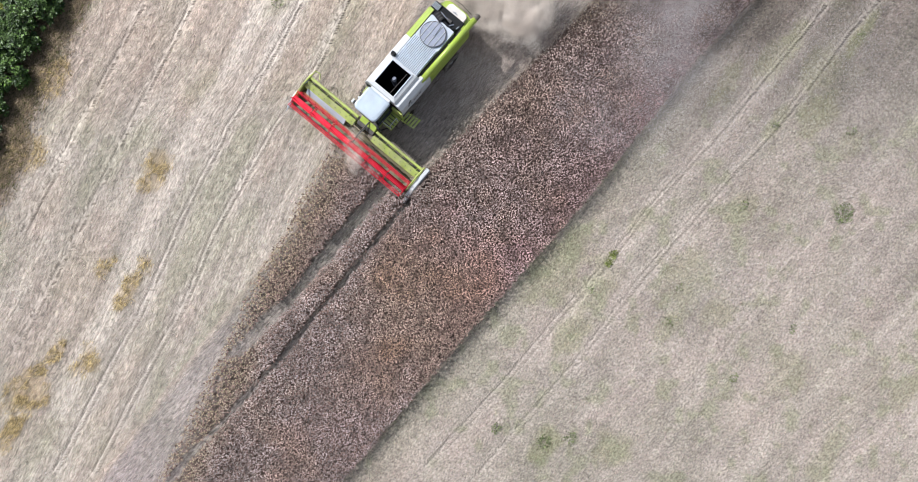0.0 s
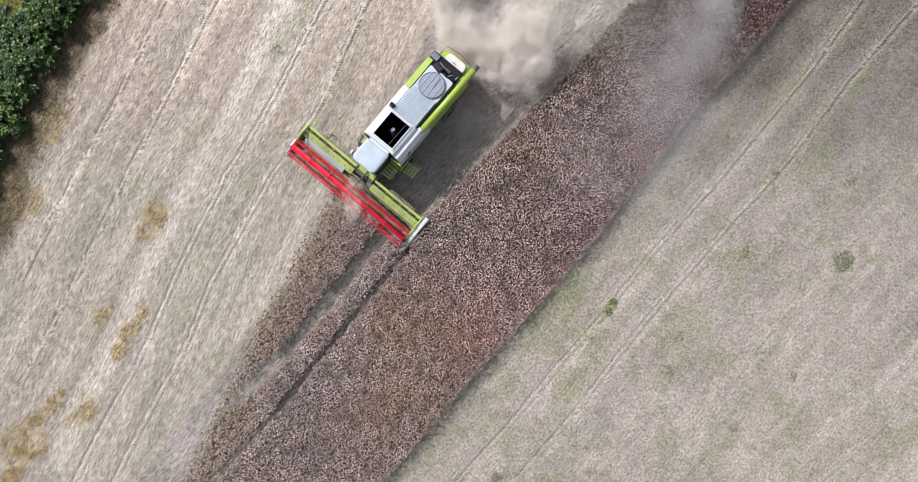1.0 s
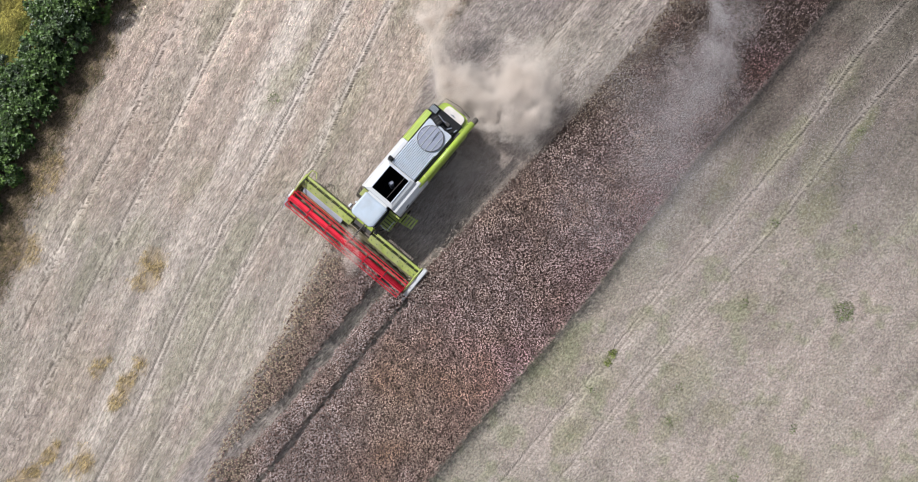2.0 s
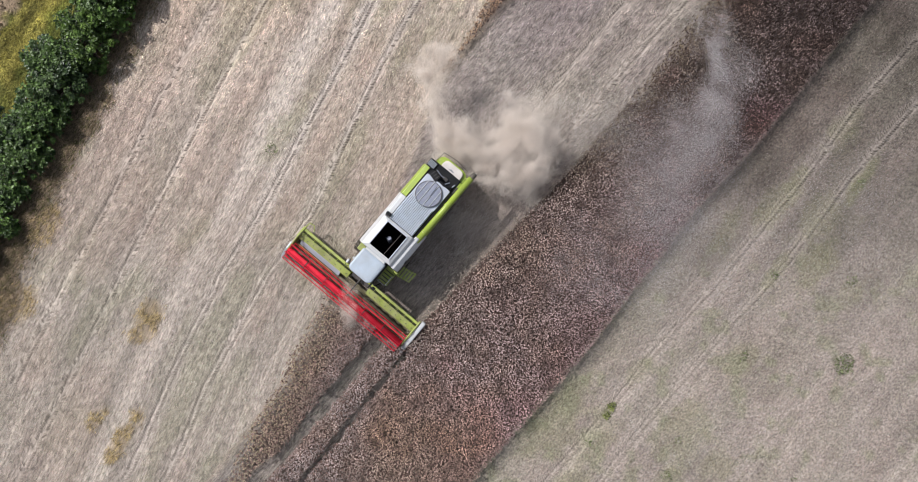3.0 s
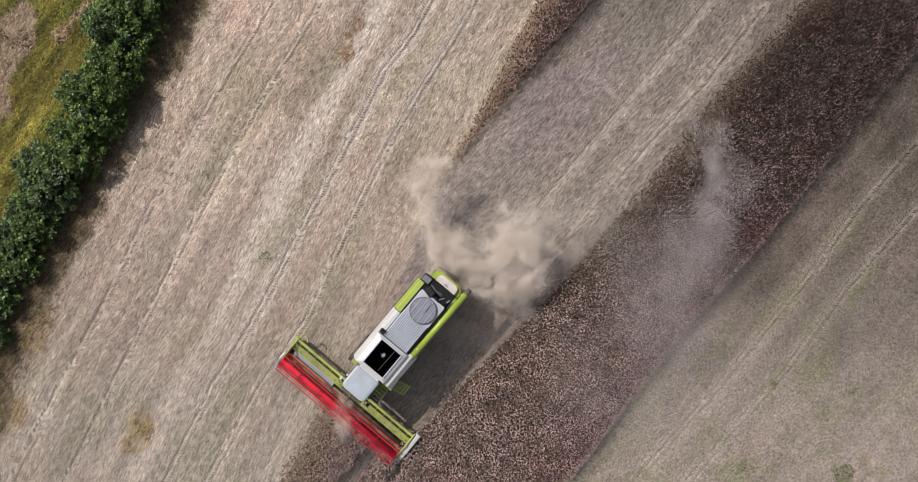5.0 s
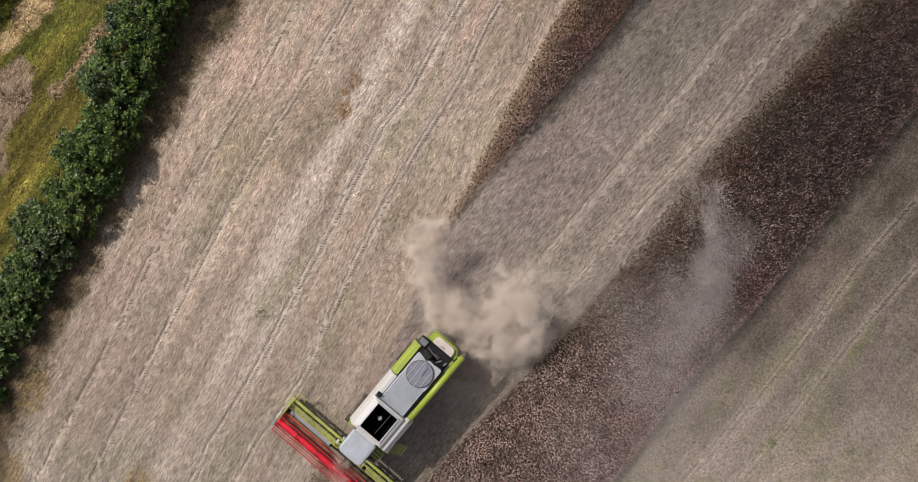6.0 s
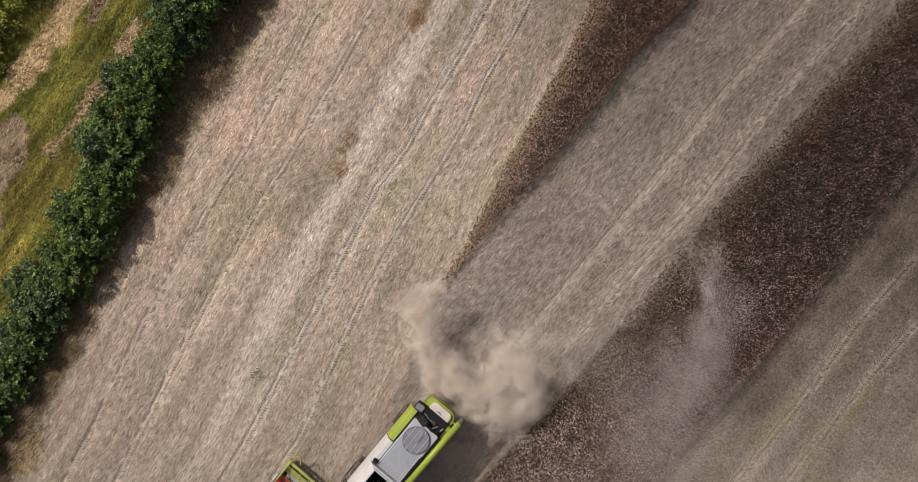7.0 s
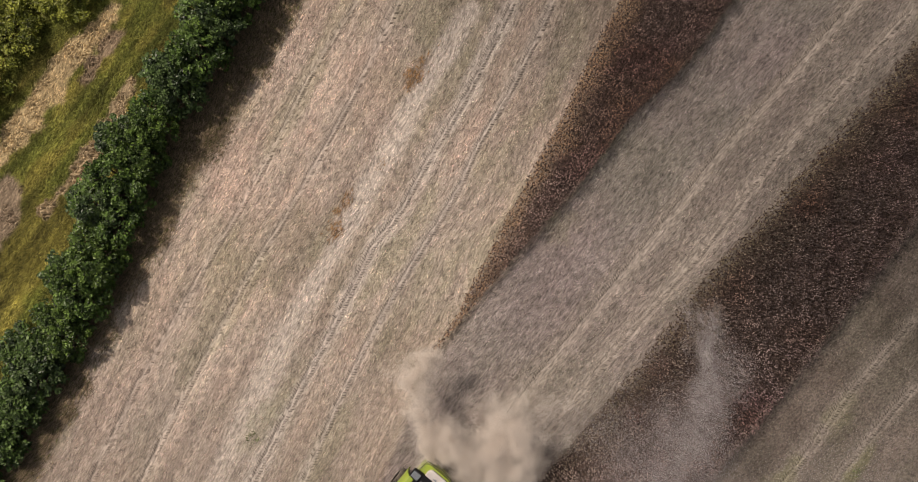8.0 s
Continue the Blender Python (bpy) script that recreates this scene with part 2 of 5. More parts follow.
GREEN_PATCHES = ((9.67, 0.93, 0.35, 0.8, 0.9), (6.28, 0.37, 1.8, 3.2, 0.55), (7.0, -4.1, 1.2, 2.6, 0.55), (8.4, -1.4, 1.2, 3.0, 0.4), (11.8, 3.6, 0.8, 1.6, 0.4), (14.3, -0.6, 2.0, 2.6, 0.45), (16.4, -2.6, 1.2, 1.5, 0.4),
                 (13.2, -3.5, 0.8, 1.4, 0.5), (5.3, -11.0, 0.9, 1.5, 0.65), (9.5, -11.2, 1.2, 1.6, 0.45), (23.5, -11.3, 0.8, 2.6, 0.45), (18.0, 4.0, 1.0, 1.6, 0.4), (20.6, -6.5, 1.4, 1.8, 0.35), (28.2, -7.6, 0.8, 1.6, 0.45),
                 (21.1, 14.3, 0.8, 2.4, 0.45), (22.9, 10.2, 1.3, 2.0, 0.45), (23.3, 13.2, 1.2, 2.0, 0.35), (17.3, 12.4, 0.6, 1.8, 0.4), (25.1, 8.3, 0.8, 1.2, 0.35), (26.1, 15.5, 0.5, 2.0, 0.6), (20.4, 9.7, 0.5, 1.6, 0.5),
                 (25.1, 18.9, 0.9, 2.0, 0.35), (19.8, 13.7, 0.6, 1.6, 0.4), (16.8, -2.4, 0.6, 1.0, 0.4), (7.3, 30.8, 1.2, 1.6, 0.3), (-11.3, 18.8, 0.9, 2.6, 0.35), (-16.9, 12.3, 0.7, 1.8, 0.25), (-8.6, 10.4, 1.2, 2.4, 0.25))
# bare strips on the verge: line, half width, colour
SOIL_LINES = ((((-28.9, 35.2), (-27.9, 36.3), (-26.6, 38.0), (-25.3, 40.0), (-24.2, 41.9), (-22.7, 43.5), (-21.4, 45.4)), 0.95, (0.44, 0.34, 0.20)),
              (((-23.2, 40.4), (-22.2, 42.0), (-21.2, 43.6)), 0.7, (0.27, 0.20, 0.135)),
              (((-25.5, 32.2), (-24.6, 33.1), (-23.1, 34.6), (-21.8, 36.9), (-21.1, 38.8), (-20.2, 40.5)), 0.75, (0.36, 0.275, 0.175)),
              (((-30.6, 25.0), (-29.6, 28.0), (-28.8, 31.0), (-28.0, 33.6)), 1.4, (0.27, 0.205, 0.145)))
TALL_GRASS = ((-29.2, 23.0), (-28.4, 25.0), (-27.0, 28.0), (-26.2, 30.6), (-24.7, 31.8))      # a yellow strip beside the hedge
GREEN_GRASS = ((-28.6, 34.2), (-25.4, 36.2), (-23.2, 38.9), (-21.2, 41.6), (-18.6, 45.0))     # a green strip between the bare ones


def blob_mask(x, y, spots, turn=0.62):
    """Uneven oval patches along the field's lines."""
    out = np.zeros_like(x)
    wob = smooth_noise(x, y, 0.9, 31) - 0.5
    for px, py, wide, long, strength in spots:
        dx, dy = x - px, y - py
        a, b = dx * cos(turn) - dy * sin(turn), dx * sin(turn) + dy * cos(turn)
        r = np.hypot(a / wide, b / long) + wob * 1.1
        out = np.maximum(out, strength * (1 - ramp(r, 0.55, 1.15)))
    return out


def soil_mask(x, y):
    """Bare and straw-strewn strips on the verge: how bare, and the colour of the soil."""
    out, hue = np.zeros_like(x), np.ones((len(x), 3)) * 0.3
    wob = smooth_noise(x, y, 1.1, 33) - 0.5
    for pts, wide, colour in SOIL_LINES:
        d = np.abs(line_distance(x, y, pts)) + wob * min(2.0 * wide, 1.5)
        f = 1 - ramp(d, wide * 0.55, wide * 0.95)
        hue = np.where((f > out)[:, None], np.array(colour), hue)
        out = np.maximum(out, f)
    return out, hue


def verge_hue(x, y):
    """How yellow the grass of the verge is at each place, and how it lies in streaks."""
    yellow = ramp(smooth_noise(x * 0.8 - y * 0.6, (x * 0.6 + y * 0.8) * 0.3, 1.3, 41), 0.36, 0.66)
    wob = (smooth_noise(x, y, 1.2, 47) - 0.5) * 1.4
    tall = 1 - ramp(np.abs(line_distance(x, y, TALL_GRASS)) + wob, 0.7, 1.5)
    green = 1 - ramp(np.abs(line_distance(x, y, GREEN_GRASS)) + wob, 0.2, 1.0)
    yellow = np.clip(0.38 + 0.62 * yellow * (1 - 0.8 * green) + 0.75 * tall, 0, 1)
    line = smooth_noise(x * 0.84 - y * 0.54, (x * 0.6 + y * 0.8) * 0.1, 0.45, 43)
    return yellow[:, None], line[:, None]


def line_distance(x, y, pts, extend=False):
    """The distance to a line given by points over y, right of it above 0; extend: the line goes on past its ends."""
    ys, xs = [p[1] for p in pts], [p[0] for p in pts]
    if ys[0] > ys[-1]:
        ys, xs = ys[::-1], xs[::-1]
    slope = (xs[-1] - xs[0]) / (ys[-1] - ys[0])
    if extend:
        ys, xs = [ys[0] - 100] + ys + [ys[-1] + 100], [xs[0] - 100 * slope] + xs + [xs[-1] + 100 * slope]
    d = (x - np.interp(y, ys, xs)) / math.sqrt(1 + slope * slope)
    if extend:
        return d
    past = np.maximum(np.maximum(ys[0] - y, y - ys[-1]), 0.0)
    return np.where(d < 0, d - past, d + past)


def across_rows(x, y):
    """The place across the rows, which run along with the old wheel tracks."""
    return np.where(x < edge(BETWEEN, y), line_distance(x, y, TRACKS[1], True), np.where(x < edge(CROP_RIGHT, y), line_distance(x, y, TRACKS[4], True), line_distance(x, y, TRACKS[7], True)))


def field_tint(x, y):
    """The colour of the ground cover at each place: stubble, chaff, dry patches, young green, bare soil, verge."""
    broad, mid, fine = smooth_noise(x, y, 7.0, 3), smooth_noise(x, y, 2.2, 5), smooth_noise(x, y, 0.8, 9)
    along = x * 0.80 - y * 0.60
    streak = smooth_noise(along, (x * 0.6 + y * 0.8) * 0.12, 0.8, 11)
    base = np.array([0.362, 0.300, 0.256])
    across, down = across_rows(x, y), 0.6 * x + 0.8 * y
    drawn_mid, drawn_fine = smooth_noise(across, down * 0.22 + 20, 1.5, 25), smooth_noise(across, down * 0.18 + 30, 0.42, 27)
    col = base * (0.76 + 0.08 * mid + 0.10 * streak + 0.06 * fine + 0.20 * drawn_mid + 0.20 * drawn_fine)[:, None]
    rows = smooth_noise(across, (0.6 * x + 0.8 * y) * 0.025 + 40, 0.9, 13)
    fine_rows = smooth_noise(across, (0.6 * x + 0.8 * y) * 0.03 + 70, 0.36, 15)
    col = col * (0.53 + 0.42 * rows + 0.48 * fine_rows)[:, None]
    # bands of a slightly other hue along the rows: rosy, olive
    band = smooth_noise(across, down * 0.30 + 55, 1.6, 29)
    rosy, dull = ramp(band, 0.52, 0.72)[:, None], ramp(band, 0.48, 0.28)[:, None]
    col = col * (1 - rosy * np.array([-0.015, 0.02, 0.025]) - dull * np.array([0.11, 0.075, 0.14]))
    col = col * (1 + 0.13 * ramp(y, 17, 27) * (x < edge(BETWEEN, y)))[:, None]
    col = col * (1 - ((1 - ramp(y, 6, 22)) * (x < edge(BETWEEN, y)))[:, None] * np.array([0.085, 0.05, 0.035]))
    pink = ramp(broad, 0.35, 0.75)[:, None]
    col = col * (1 - pink * np.array([-0.01, 0.025, 0.04]))
    olive = (ramp(smooth_noise(x, y, 5.0, 21), 0.52, 0.8) * 0.3 + ramp(smooth_noise(x, y, 2.4, 23), 0.5, 0.75) * np.where(x > edge(BETWEEN, y), 0.34 - 0.12 * ramp(y, 6, 18), 0.12))[:, None].clip(0, 0.6)
    col = col * (1 - olive) + np.array([0.235, 0.215, 0.145]) * olive
    # greyer stubble on the far side of the crop and between the strips
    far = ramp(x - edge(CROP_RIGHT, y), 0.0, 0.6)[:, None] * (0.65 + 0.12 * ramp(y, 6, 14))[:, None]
    # dimmer light put into the tint: it darkens as y grows
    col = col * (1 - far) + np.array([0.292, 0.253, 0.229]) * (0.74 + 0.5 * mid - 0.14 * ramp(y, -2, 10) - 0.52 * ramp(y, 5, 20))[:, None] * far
    lane = (ramp(x - edge(BETWEEN, y), 0.0, 0.8) * (x < edge(CROP_RIGHT, y)))[:, None] * 0.7
    col = col * (1 - lane) + np.array([0.246, 0.215, 0.209]) * (0.62 + 0.5 * mid + 0.25 * fine)[:, None] * (1 + (broad - 0.5)[:, None] * np.array([0.10, 0.0, 0.16])) * lane
    for pts, wide, strong in PALE:
        d = np.abs(line_distance(x, y, pts)) + (drawn_mid - 0.5) * 0.9 + (mid - 0.5) * 0.7
        f = (strong * (1 - ramp(d, wide * 0.1, wide * 1.25)) * (0.2 + 0.8 * streak + 0.8 * fine) * np.where(x > edge(CROP_RIGHT, y), 1 - 0.5 * ramp(y, 8, 18), 0.56 + 0.49 * ramp(y, 8, 22))).clip(0, 1)[:, None]
        col = col * (1 - f) + np.array([0.445, 0.385, 0.34]) * (1 + 0.14 * ramp(y, 10, 24))[:, None] * f
    for k, pts in enumerate(TRACKS):
        d = np.abs(line_distance(x, y, pts))
        f = ((0.60 if k < 2 else 0.32 if k < 4 else 0.24 if k < 6 else 0.26 if k < 8 else 0.10) * (0.35 + 0.65 * ramp(y, 8, 22)) * (1 - ramp(d + (fine - 0.5) * (0.4 if k in (6, 7) else 0.15), 0.12, 0.50 if k in (6, 7) else 0.34)))[:, None]
        col = col * (1 - f) + np.array([0.43, 0.372, 0.335]) * f
    f = (blob_mask(x, y, STRAW_PATCHES) * (0.55 + 0.6 * fine))[:, None].clip(0, 1)
    red = ramp(y, 26, 30)[:, None]
    f = f * (1 - 0.65 * red)
    col = col * (1 - 0.7 * f) + (np.array([0.31, 0.225, 0.12]) * (1 - red) + np.array([0.27, 0.17, 0.115]) * red) * 0.7 * f
    f = (blob_mask(x, y, GREEN_PATCHES) * (0.3 + 0.8 * fine))[:, None].clip(0, 1)
    col = col * (1 - f) + np.array([0.185, 0.19, 0.09]) * f
    # a green bloom of seedlings along the crop and in small spots
    beside = x - edge(CROP_RIGHT, y)
    f = np.where(beside > 0, 0.30 * (1 - ramp(beside, 1.0, 4.5)) * (0.3 + mid) + 0.55 * ramp(smooth_noise(x, y, 1.0, 35), 0.60, 0.74), 0.0)
    f = (f * (1 - ramp(y, 6, 16)))[:, None].clip(0, 0.6)
    col = col * (1 - f) + np.array([0.225, 0.222, 0.145]) * f
    # freshly cut, littered lane behind the harvester; some of its shade is put into the tint
    swath = (ahead(x, y) < 0.2) & (x < edge(CROP_LEFT, y) + 0.3) & (line_distance(x, y, ((-6.9, 8.3), (6.0, 23.0)), True) > 0)
    f = (swath * 0.25)[:, None]
    col = col * (1 - f) + np.array([0.20, 0.165, 0.125]) * f
    # below the standing crop: much darker ground, lighter towards the near end
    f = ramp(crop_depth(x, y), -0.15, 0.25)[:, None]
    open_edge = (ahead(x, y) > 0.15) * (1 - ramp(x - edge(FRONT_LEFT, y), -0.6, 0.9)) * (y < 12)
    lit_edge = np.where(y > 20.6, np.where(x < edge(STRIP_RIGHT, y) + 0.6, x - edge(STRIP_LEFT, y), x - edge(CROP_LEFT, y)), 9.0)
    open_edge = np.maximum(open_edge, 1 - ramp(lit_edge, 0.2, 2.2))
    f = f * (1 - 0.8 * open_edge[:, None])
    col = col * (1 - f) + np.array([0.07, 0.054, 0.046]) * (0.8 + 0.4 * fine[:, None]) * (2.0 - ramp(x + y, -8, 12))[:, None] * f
    # dimmer light towards the far corner, put into the tint
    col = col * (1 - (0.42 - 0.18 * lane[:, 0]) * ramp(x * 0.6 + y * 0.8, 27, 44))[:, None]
    # hedge foot
    d = x - edge(FIELD_EDGE, y) + (mid - 0.5) * 1.6
    f = (1 - ramp(d, -0.6, 0.9))[:, None]
    col = col * (1 - f) + np.array([0.20, 0.155, 0.115]) * (0.6 + 0.8 * fine[:, None]) * f
    # grass verge behind the hedge
    d = edge(HEDGE, y) - 1.6 - x + (mid - 0.5) * 1.2
    f = ramp(d, -0.3, 0.5)[:, None]
    yellow, line = verge_hue(x, y)
    verge = (0.45 + 1.1 * line) * (np.array([0.075, 0.10, 0.020]) * (1 - yellow) + np.array([0.20, 0.18, 0.05]) * yellow)
    col = col * (1 - f) + verge * (0.7 + 0.6 * fine[:, None]) * f
    bare, hue = soil_mask(x, y)
    f = (bare * ramp(d, -0.2, 0.4))[:, None].clip(0, 1)
    col = col * (1 - f) + hue * (0.6 + 0.8 * fine[:, None]) * f
    return col


# ---------------------------------------------------------------- the ground, one sheet to the horizon
def axis(lo, hi, step):
    inner = np.arange(lo, hi + step / 2, step)
    out, d, reach = [], step, 0.0
    while reach < 2600:
        d *= 1.5
        reach += d
        out.append(reach)
    out = np.array(out)
    return np.r_[lo - out[::-1], inner, hi + out]


def rolling(x, y):
    return 0.05 * (smooth_noise(x, y, 3.0, 51) - 0.5) + 0.035 * (smooth_noise(x, y, 0.7, 53) - 0.5)


gx, gy = axis(-36.0, 34.0, 0.25), axis(-19.0, 51.0, 0.25)
X, Y = (a.ravel() for a in np.meshgrid(gx, gy))
Z = rolling(X, Y)
for pts in TRACKS:
    Z -= 0.04 * (1 - ramp(np.abs(line_distance(X, Y, pts)), 0.2, 0.5))
nx, ny = len(gx), len(gy)
quad = (np.arange(ny - 1)[:, None] * nx + np.arange(nx - 1)[None]).ravel()
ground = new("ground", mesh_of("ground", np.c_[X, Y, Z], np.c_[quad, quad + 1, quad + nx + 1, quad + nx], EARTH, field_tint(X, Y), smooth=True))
lay = ground.data.attributes.new("rows", "FLOAT_VECTOR", "POINT")
lay.data.foreach_set("vector", np.c_[across_rows(X, Y), (0.6 * X + 0.8 * Y) * np.where(X > edge(CROP_RIGHT, Y), 2.6, 1.0), 0 * X].astype(np.float32).ravel())
tagged(ground, "harvested stubble field with pale chaff, dry patches and a grass verge", "field", kind="structure")


def straws(name, count, keep, size, lift, tint_fn, mat, area=(-32, 32, -18, 48), wide=0.011, lean=0.0, stray=0.28):
    """Many loose stalks: thin slanting triangles, of which keep(x, y) tells the share that stays."""
    x, y = rng.uniform(area[0], area[1], count), rng.uniform(area[2], area[3], count)
    stay = rng.random(count) < keep(x, y)
    x, y = x[stay], y[stay]
    n = len(x)
    aim = np.where(x < edge(BETWEEN, y), 0.49, 0.70)       # the way that the rows run
    # straw lies more at random beyond the crop
    loose = np.where(x > edge(CROP_RIGHT, y), stray + 0.4, stray)
    turn = np.where(rng.random(n) > loose, pi / 2 - aim + rng.normal(0, 0.22, n), rng.uniform(0, 2 * pi, n))
    turn += np.where(rng.random(n) < 0.5, pi, 0)
    long = size * rng.uniform(0.5, 1.5, n)
    rise = rng.uniform(lean, 1.0, n) ** 1.5 * 1.2
    w = wide * rng.uniform(0.6, 1.5, n)
    dx, dy, dz = np.cos(turn) * np.cos(rise), np.sin(turn) * np.cos(rise), np.sin(rise)
    z0 = 0.01 + lift * rng.random(n)
    base, tip = np.c_[x, y, z0], np.c_[x + dx * long, y + dy * long, z0 + dz * long]
    side = np.c_[-np.sin(turn), np.cos(turn), np.zeros(n)] * w[:, None]
    verts = np.stack([base - side, base + side, tip], 1).reshape(-1, 3)
    tint = np.repeat(tint_fn(x, y, n), 3, axis=0)
    return mesh_of(name, verts, np.arange(3 * n).reshape(-1, 3), mat, tint)


def stubble_share(x, y):
    inside = ramp(crop_depth(x, y), -0.2, 0.1)
    for k, pts in enumerate(TRACKS):
        inside = np.maximum(inside, (0.85 if k < 8 else 0.5) * (1 - ramp(np.abs(line_distance(x, y, pts)), 0.32, 0.46)))
    for pts, wide, strong in PALE:
        inside = np.maximum(inside, strong * 0.35 * (1 - ramp(np.abs(line_distance(x, y, pts)), wide * 0.3, wide)))
    return (1 - inside) * ramp(x - edge(FIELD_EDGE, y), -0.8, 0.6) * (0.45 + 0.55 * smooth_noise(x, y, 0.8, 61))


def stubble_tint(x, y, n):
    far = ramp(x - edge(CROP_RIGHT, y), 0.0, 1.0)
    # weaker contrast at the near end: dust haze put into the straw tints
    clump = 1 + (0.75 + 0.95 * ramp(y, 10, 28)) * (smooth_noise(across_rows(x, y), (0.6 * x + 0.8 * y) * (0.45 + 0.4 * far), 0.21, 59) - 0.5)
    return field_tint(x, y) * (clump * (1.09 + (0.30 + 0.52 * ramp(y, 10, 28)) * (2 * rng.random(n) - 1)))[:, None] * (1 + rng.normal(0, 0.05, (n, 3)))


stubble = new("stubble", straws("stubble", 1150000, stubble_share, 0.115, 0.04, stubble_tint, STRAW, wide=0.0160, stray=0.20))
tagged(stubble, "short dry cut stubble and scattered pale straw on the field", "stubble", kind="stuff")


def tuft_share(x, y):
    return np.clip(blob_mask(x, y, STRAW_PATCHES), 0, 1) * ramp(smooth_noise(x, y, 0.45, 63), 0.36 + 0.06 * (y > 28), 0.56 + 0.04 * (y > 28))


def tuft_tint(x, y, n):
    red = ramp(y, 26, 30)[:, None]
    return (np.array([0.385, 0.29, 0.145]) * (1 - red) + np.array([0.33, 0.19, 0.09]) * red) * rng.uniform(0.3, 1.6, n)[:, None]


for px, py, wide, long, strength in STRAW_PATCHES:
    reach = max(wide, long) * 1.3
    tuft = new("dry_grass", straws("dry_grass", int(reach * reach * 4 * 260), tuft_share, 0.24, 0.12, tuft_tint, STRAW, area=(px - reach, px + reach, py - reach, py + reach), wide=0.017))
    tagged(tuft, "patch of yellow dry grass left standing in the stubble", "dry grass", "dry grass patches", "stuff")


def foot_share(x, y):
    d = x - edge(FIELD_EDGE, y) + (smooth_noise(x, y, 1.6, 71) - 0.5) * 2.0
    return (1 - ramp(d, -0.6, 1.7)) * ramp(x - edge(HEDGE, y), -1.0, 0.0) * 0.9


def foot_tint(x, y, n):
    green = (rng.random(n) < 0.22)[:, None]
    return np.where(green, np.array([0.10, 0.105, 0.03]), np.array([0.30, 0.225, 0.155])) * rng.uniform(0.3, 1.5, n)[:, None]


foot = new("rough_grass", straws("rough_grass", 1500000, foot_share, 0.32, 0.10, foot_tint, GRASS, area=(-36, -4, -18, 50), wide=0.016))
tagged(foot, "rough dry grass and weeds along the foot of the hedge", "rough grass", kind="stuff")


def verge_share(x, y):
    d = edge(HEDGE, y) - 1.2 - x
    return ramp(d, 0.0, 0.6) * (1 - 0.75 * soil_mask(x, y)[0]) * (0.35 + 0.65 * ramp(smooth_noise(x, y, 0.9, 45), 0.3, 0.6))


def verge_tint(x, y, n):
    yellow, line = verge_hue(x, y)
    col = np.array([0.105, 0.15, 0.028]) * (1 - yellow) + np.array([0.29, 0.255, 0.065]) * yellow
    bare, hue = soil_mask(x, y)
    bare = bare[:, None]
    return (col * (0.15 + 1.75 * line) * (1 - bare) + hue * 1.35 * bare) * rng.uniform(0.3, 1.7, n)[:, None]


verge = new("verge_grass", straws("verge_grass", 540000, verge_share, 0.25, 0.13, verge_tint, GRASS, area=(-34, -8, 14, 50), wide=0.021))
tagged(verge, "long green and yellow grass on the verge behind the hedge", "grass", kind="stuff")


def clod_mesh():
    """Lumps of turned soil lying in the bare strips."""
    x, y = rng.uniform(-33, -18, 30000), rng.uniform(24, 48, 30000)
    bare, hue = soil_mask(x, y)
    stay = (bare > 0.5) & (edge(HEDGE, y) - 1.4 > x) & (smooth_noise(x, y, 0.9, 49) + 0.25 * (y < 36.5) * (x > -26.5) - 0.1 * (x < -27) > 0.45)
    x, y, hue = x[stay], y[stay], hue[stay]
    n = len(x)
    size = (0.045 + 0.15 * rng.random(n) ** 2.2) * np.where((np.abs(line_distance(x, y, SOIL_LINES[2][0])) < 1.0) & (y < 37), 1.7, 1.0)
    ring = np.arange(5) * 2 * pi / 5
    verts = np.zeros((n, 6, 3))
    for k, a in enumerate(ring):
        rad = size * rng.uniform(0.7, 1.3, n)
        verts[:, k] = np.c_[x + np.cos(a) * rad, y + np.sin(a) * rad, np.full(n, -0.03)]
    verts[:, 5] = np.c_[x + rng.normal(0, 0.02, n), y + rng.normal(0, 0.02, n), size * rng.uniform(0.6, 1.3, n)]
    tris = np.array([(k, (k + 1) % 5, 5) for k in range(5)])
    tint = hue * rng.uniform(0.6, 1.5, n)[:, None]
    return mesh_of("soil_clods", verts.reshape(-1, 3), (np.arange(n)[:, None, None] * 6 + tris[None]).reshape(-1, 3), PRESSED, np.repeat(tint, 6, axis=0))


clods = new("soil_clods", clod_mesh())
tagged(clods, "dry brown soil clods in the bare strips of the verge", "soil clods", kind="stuff")


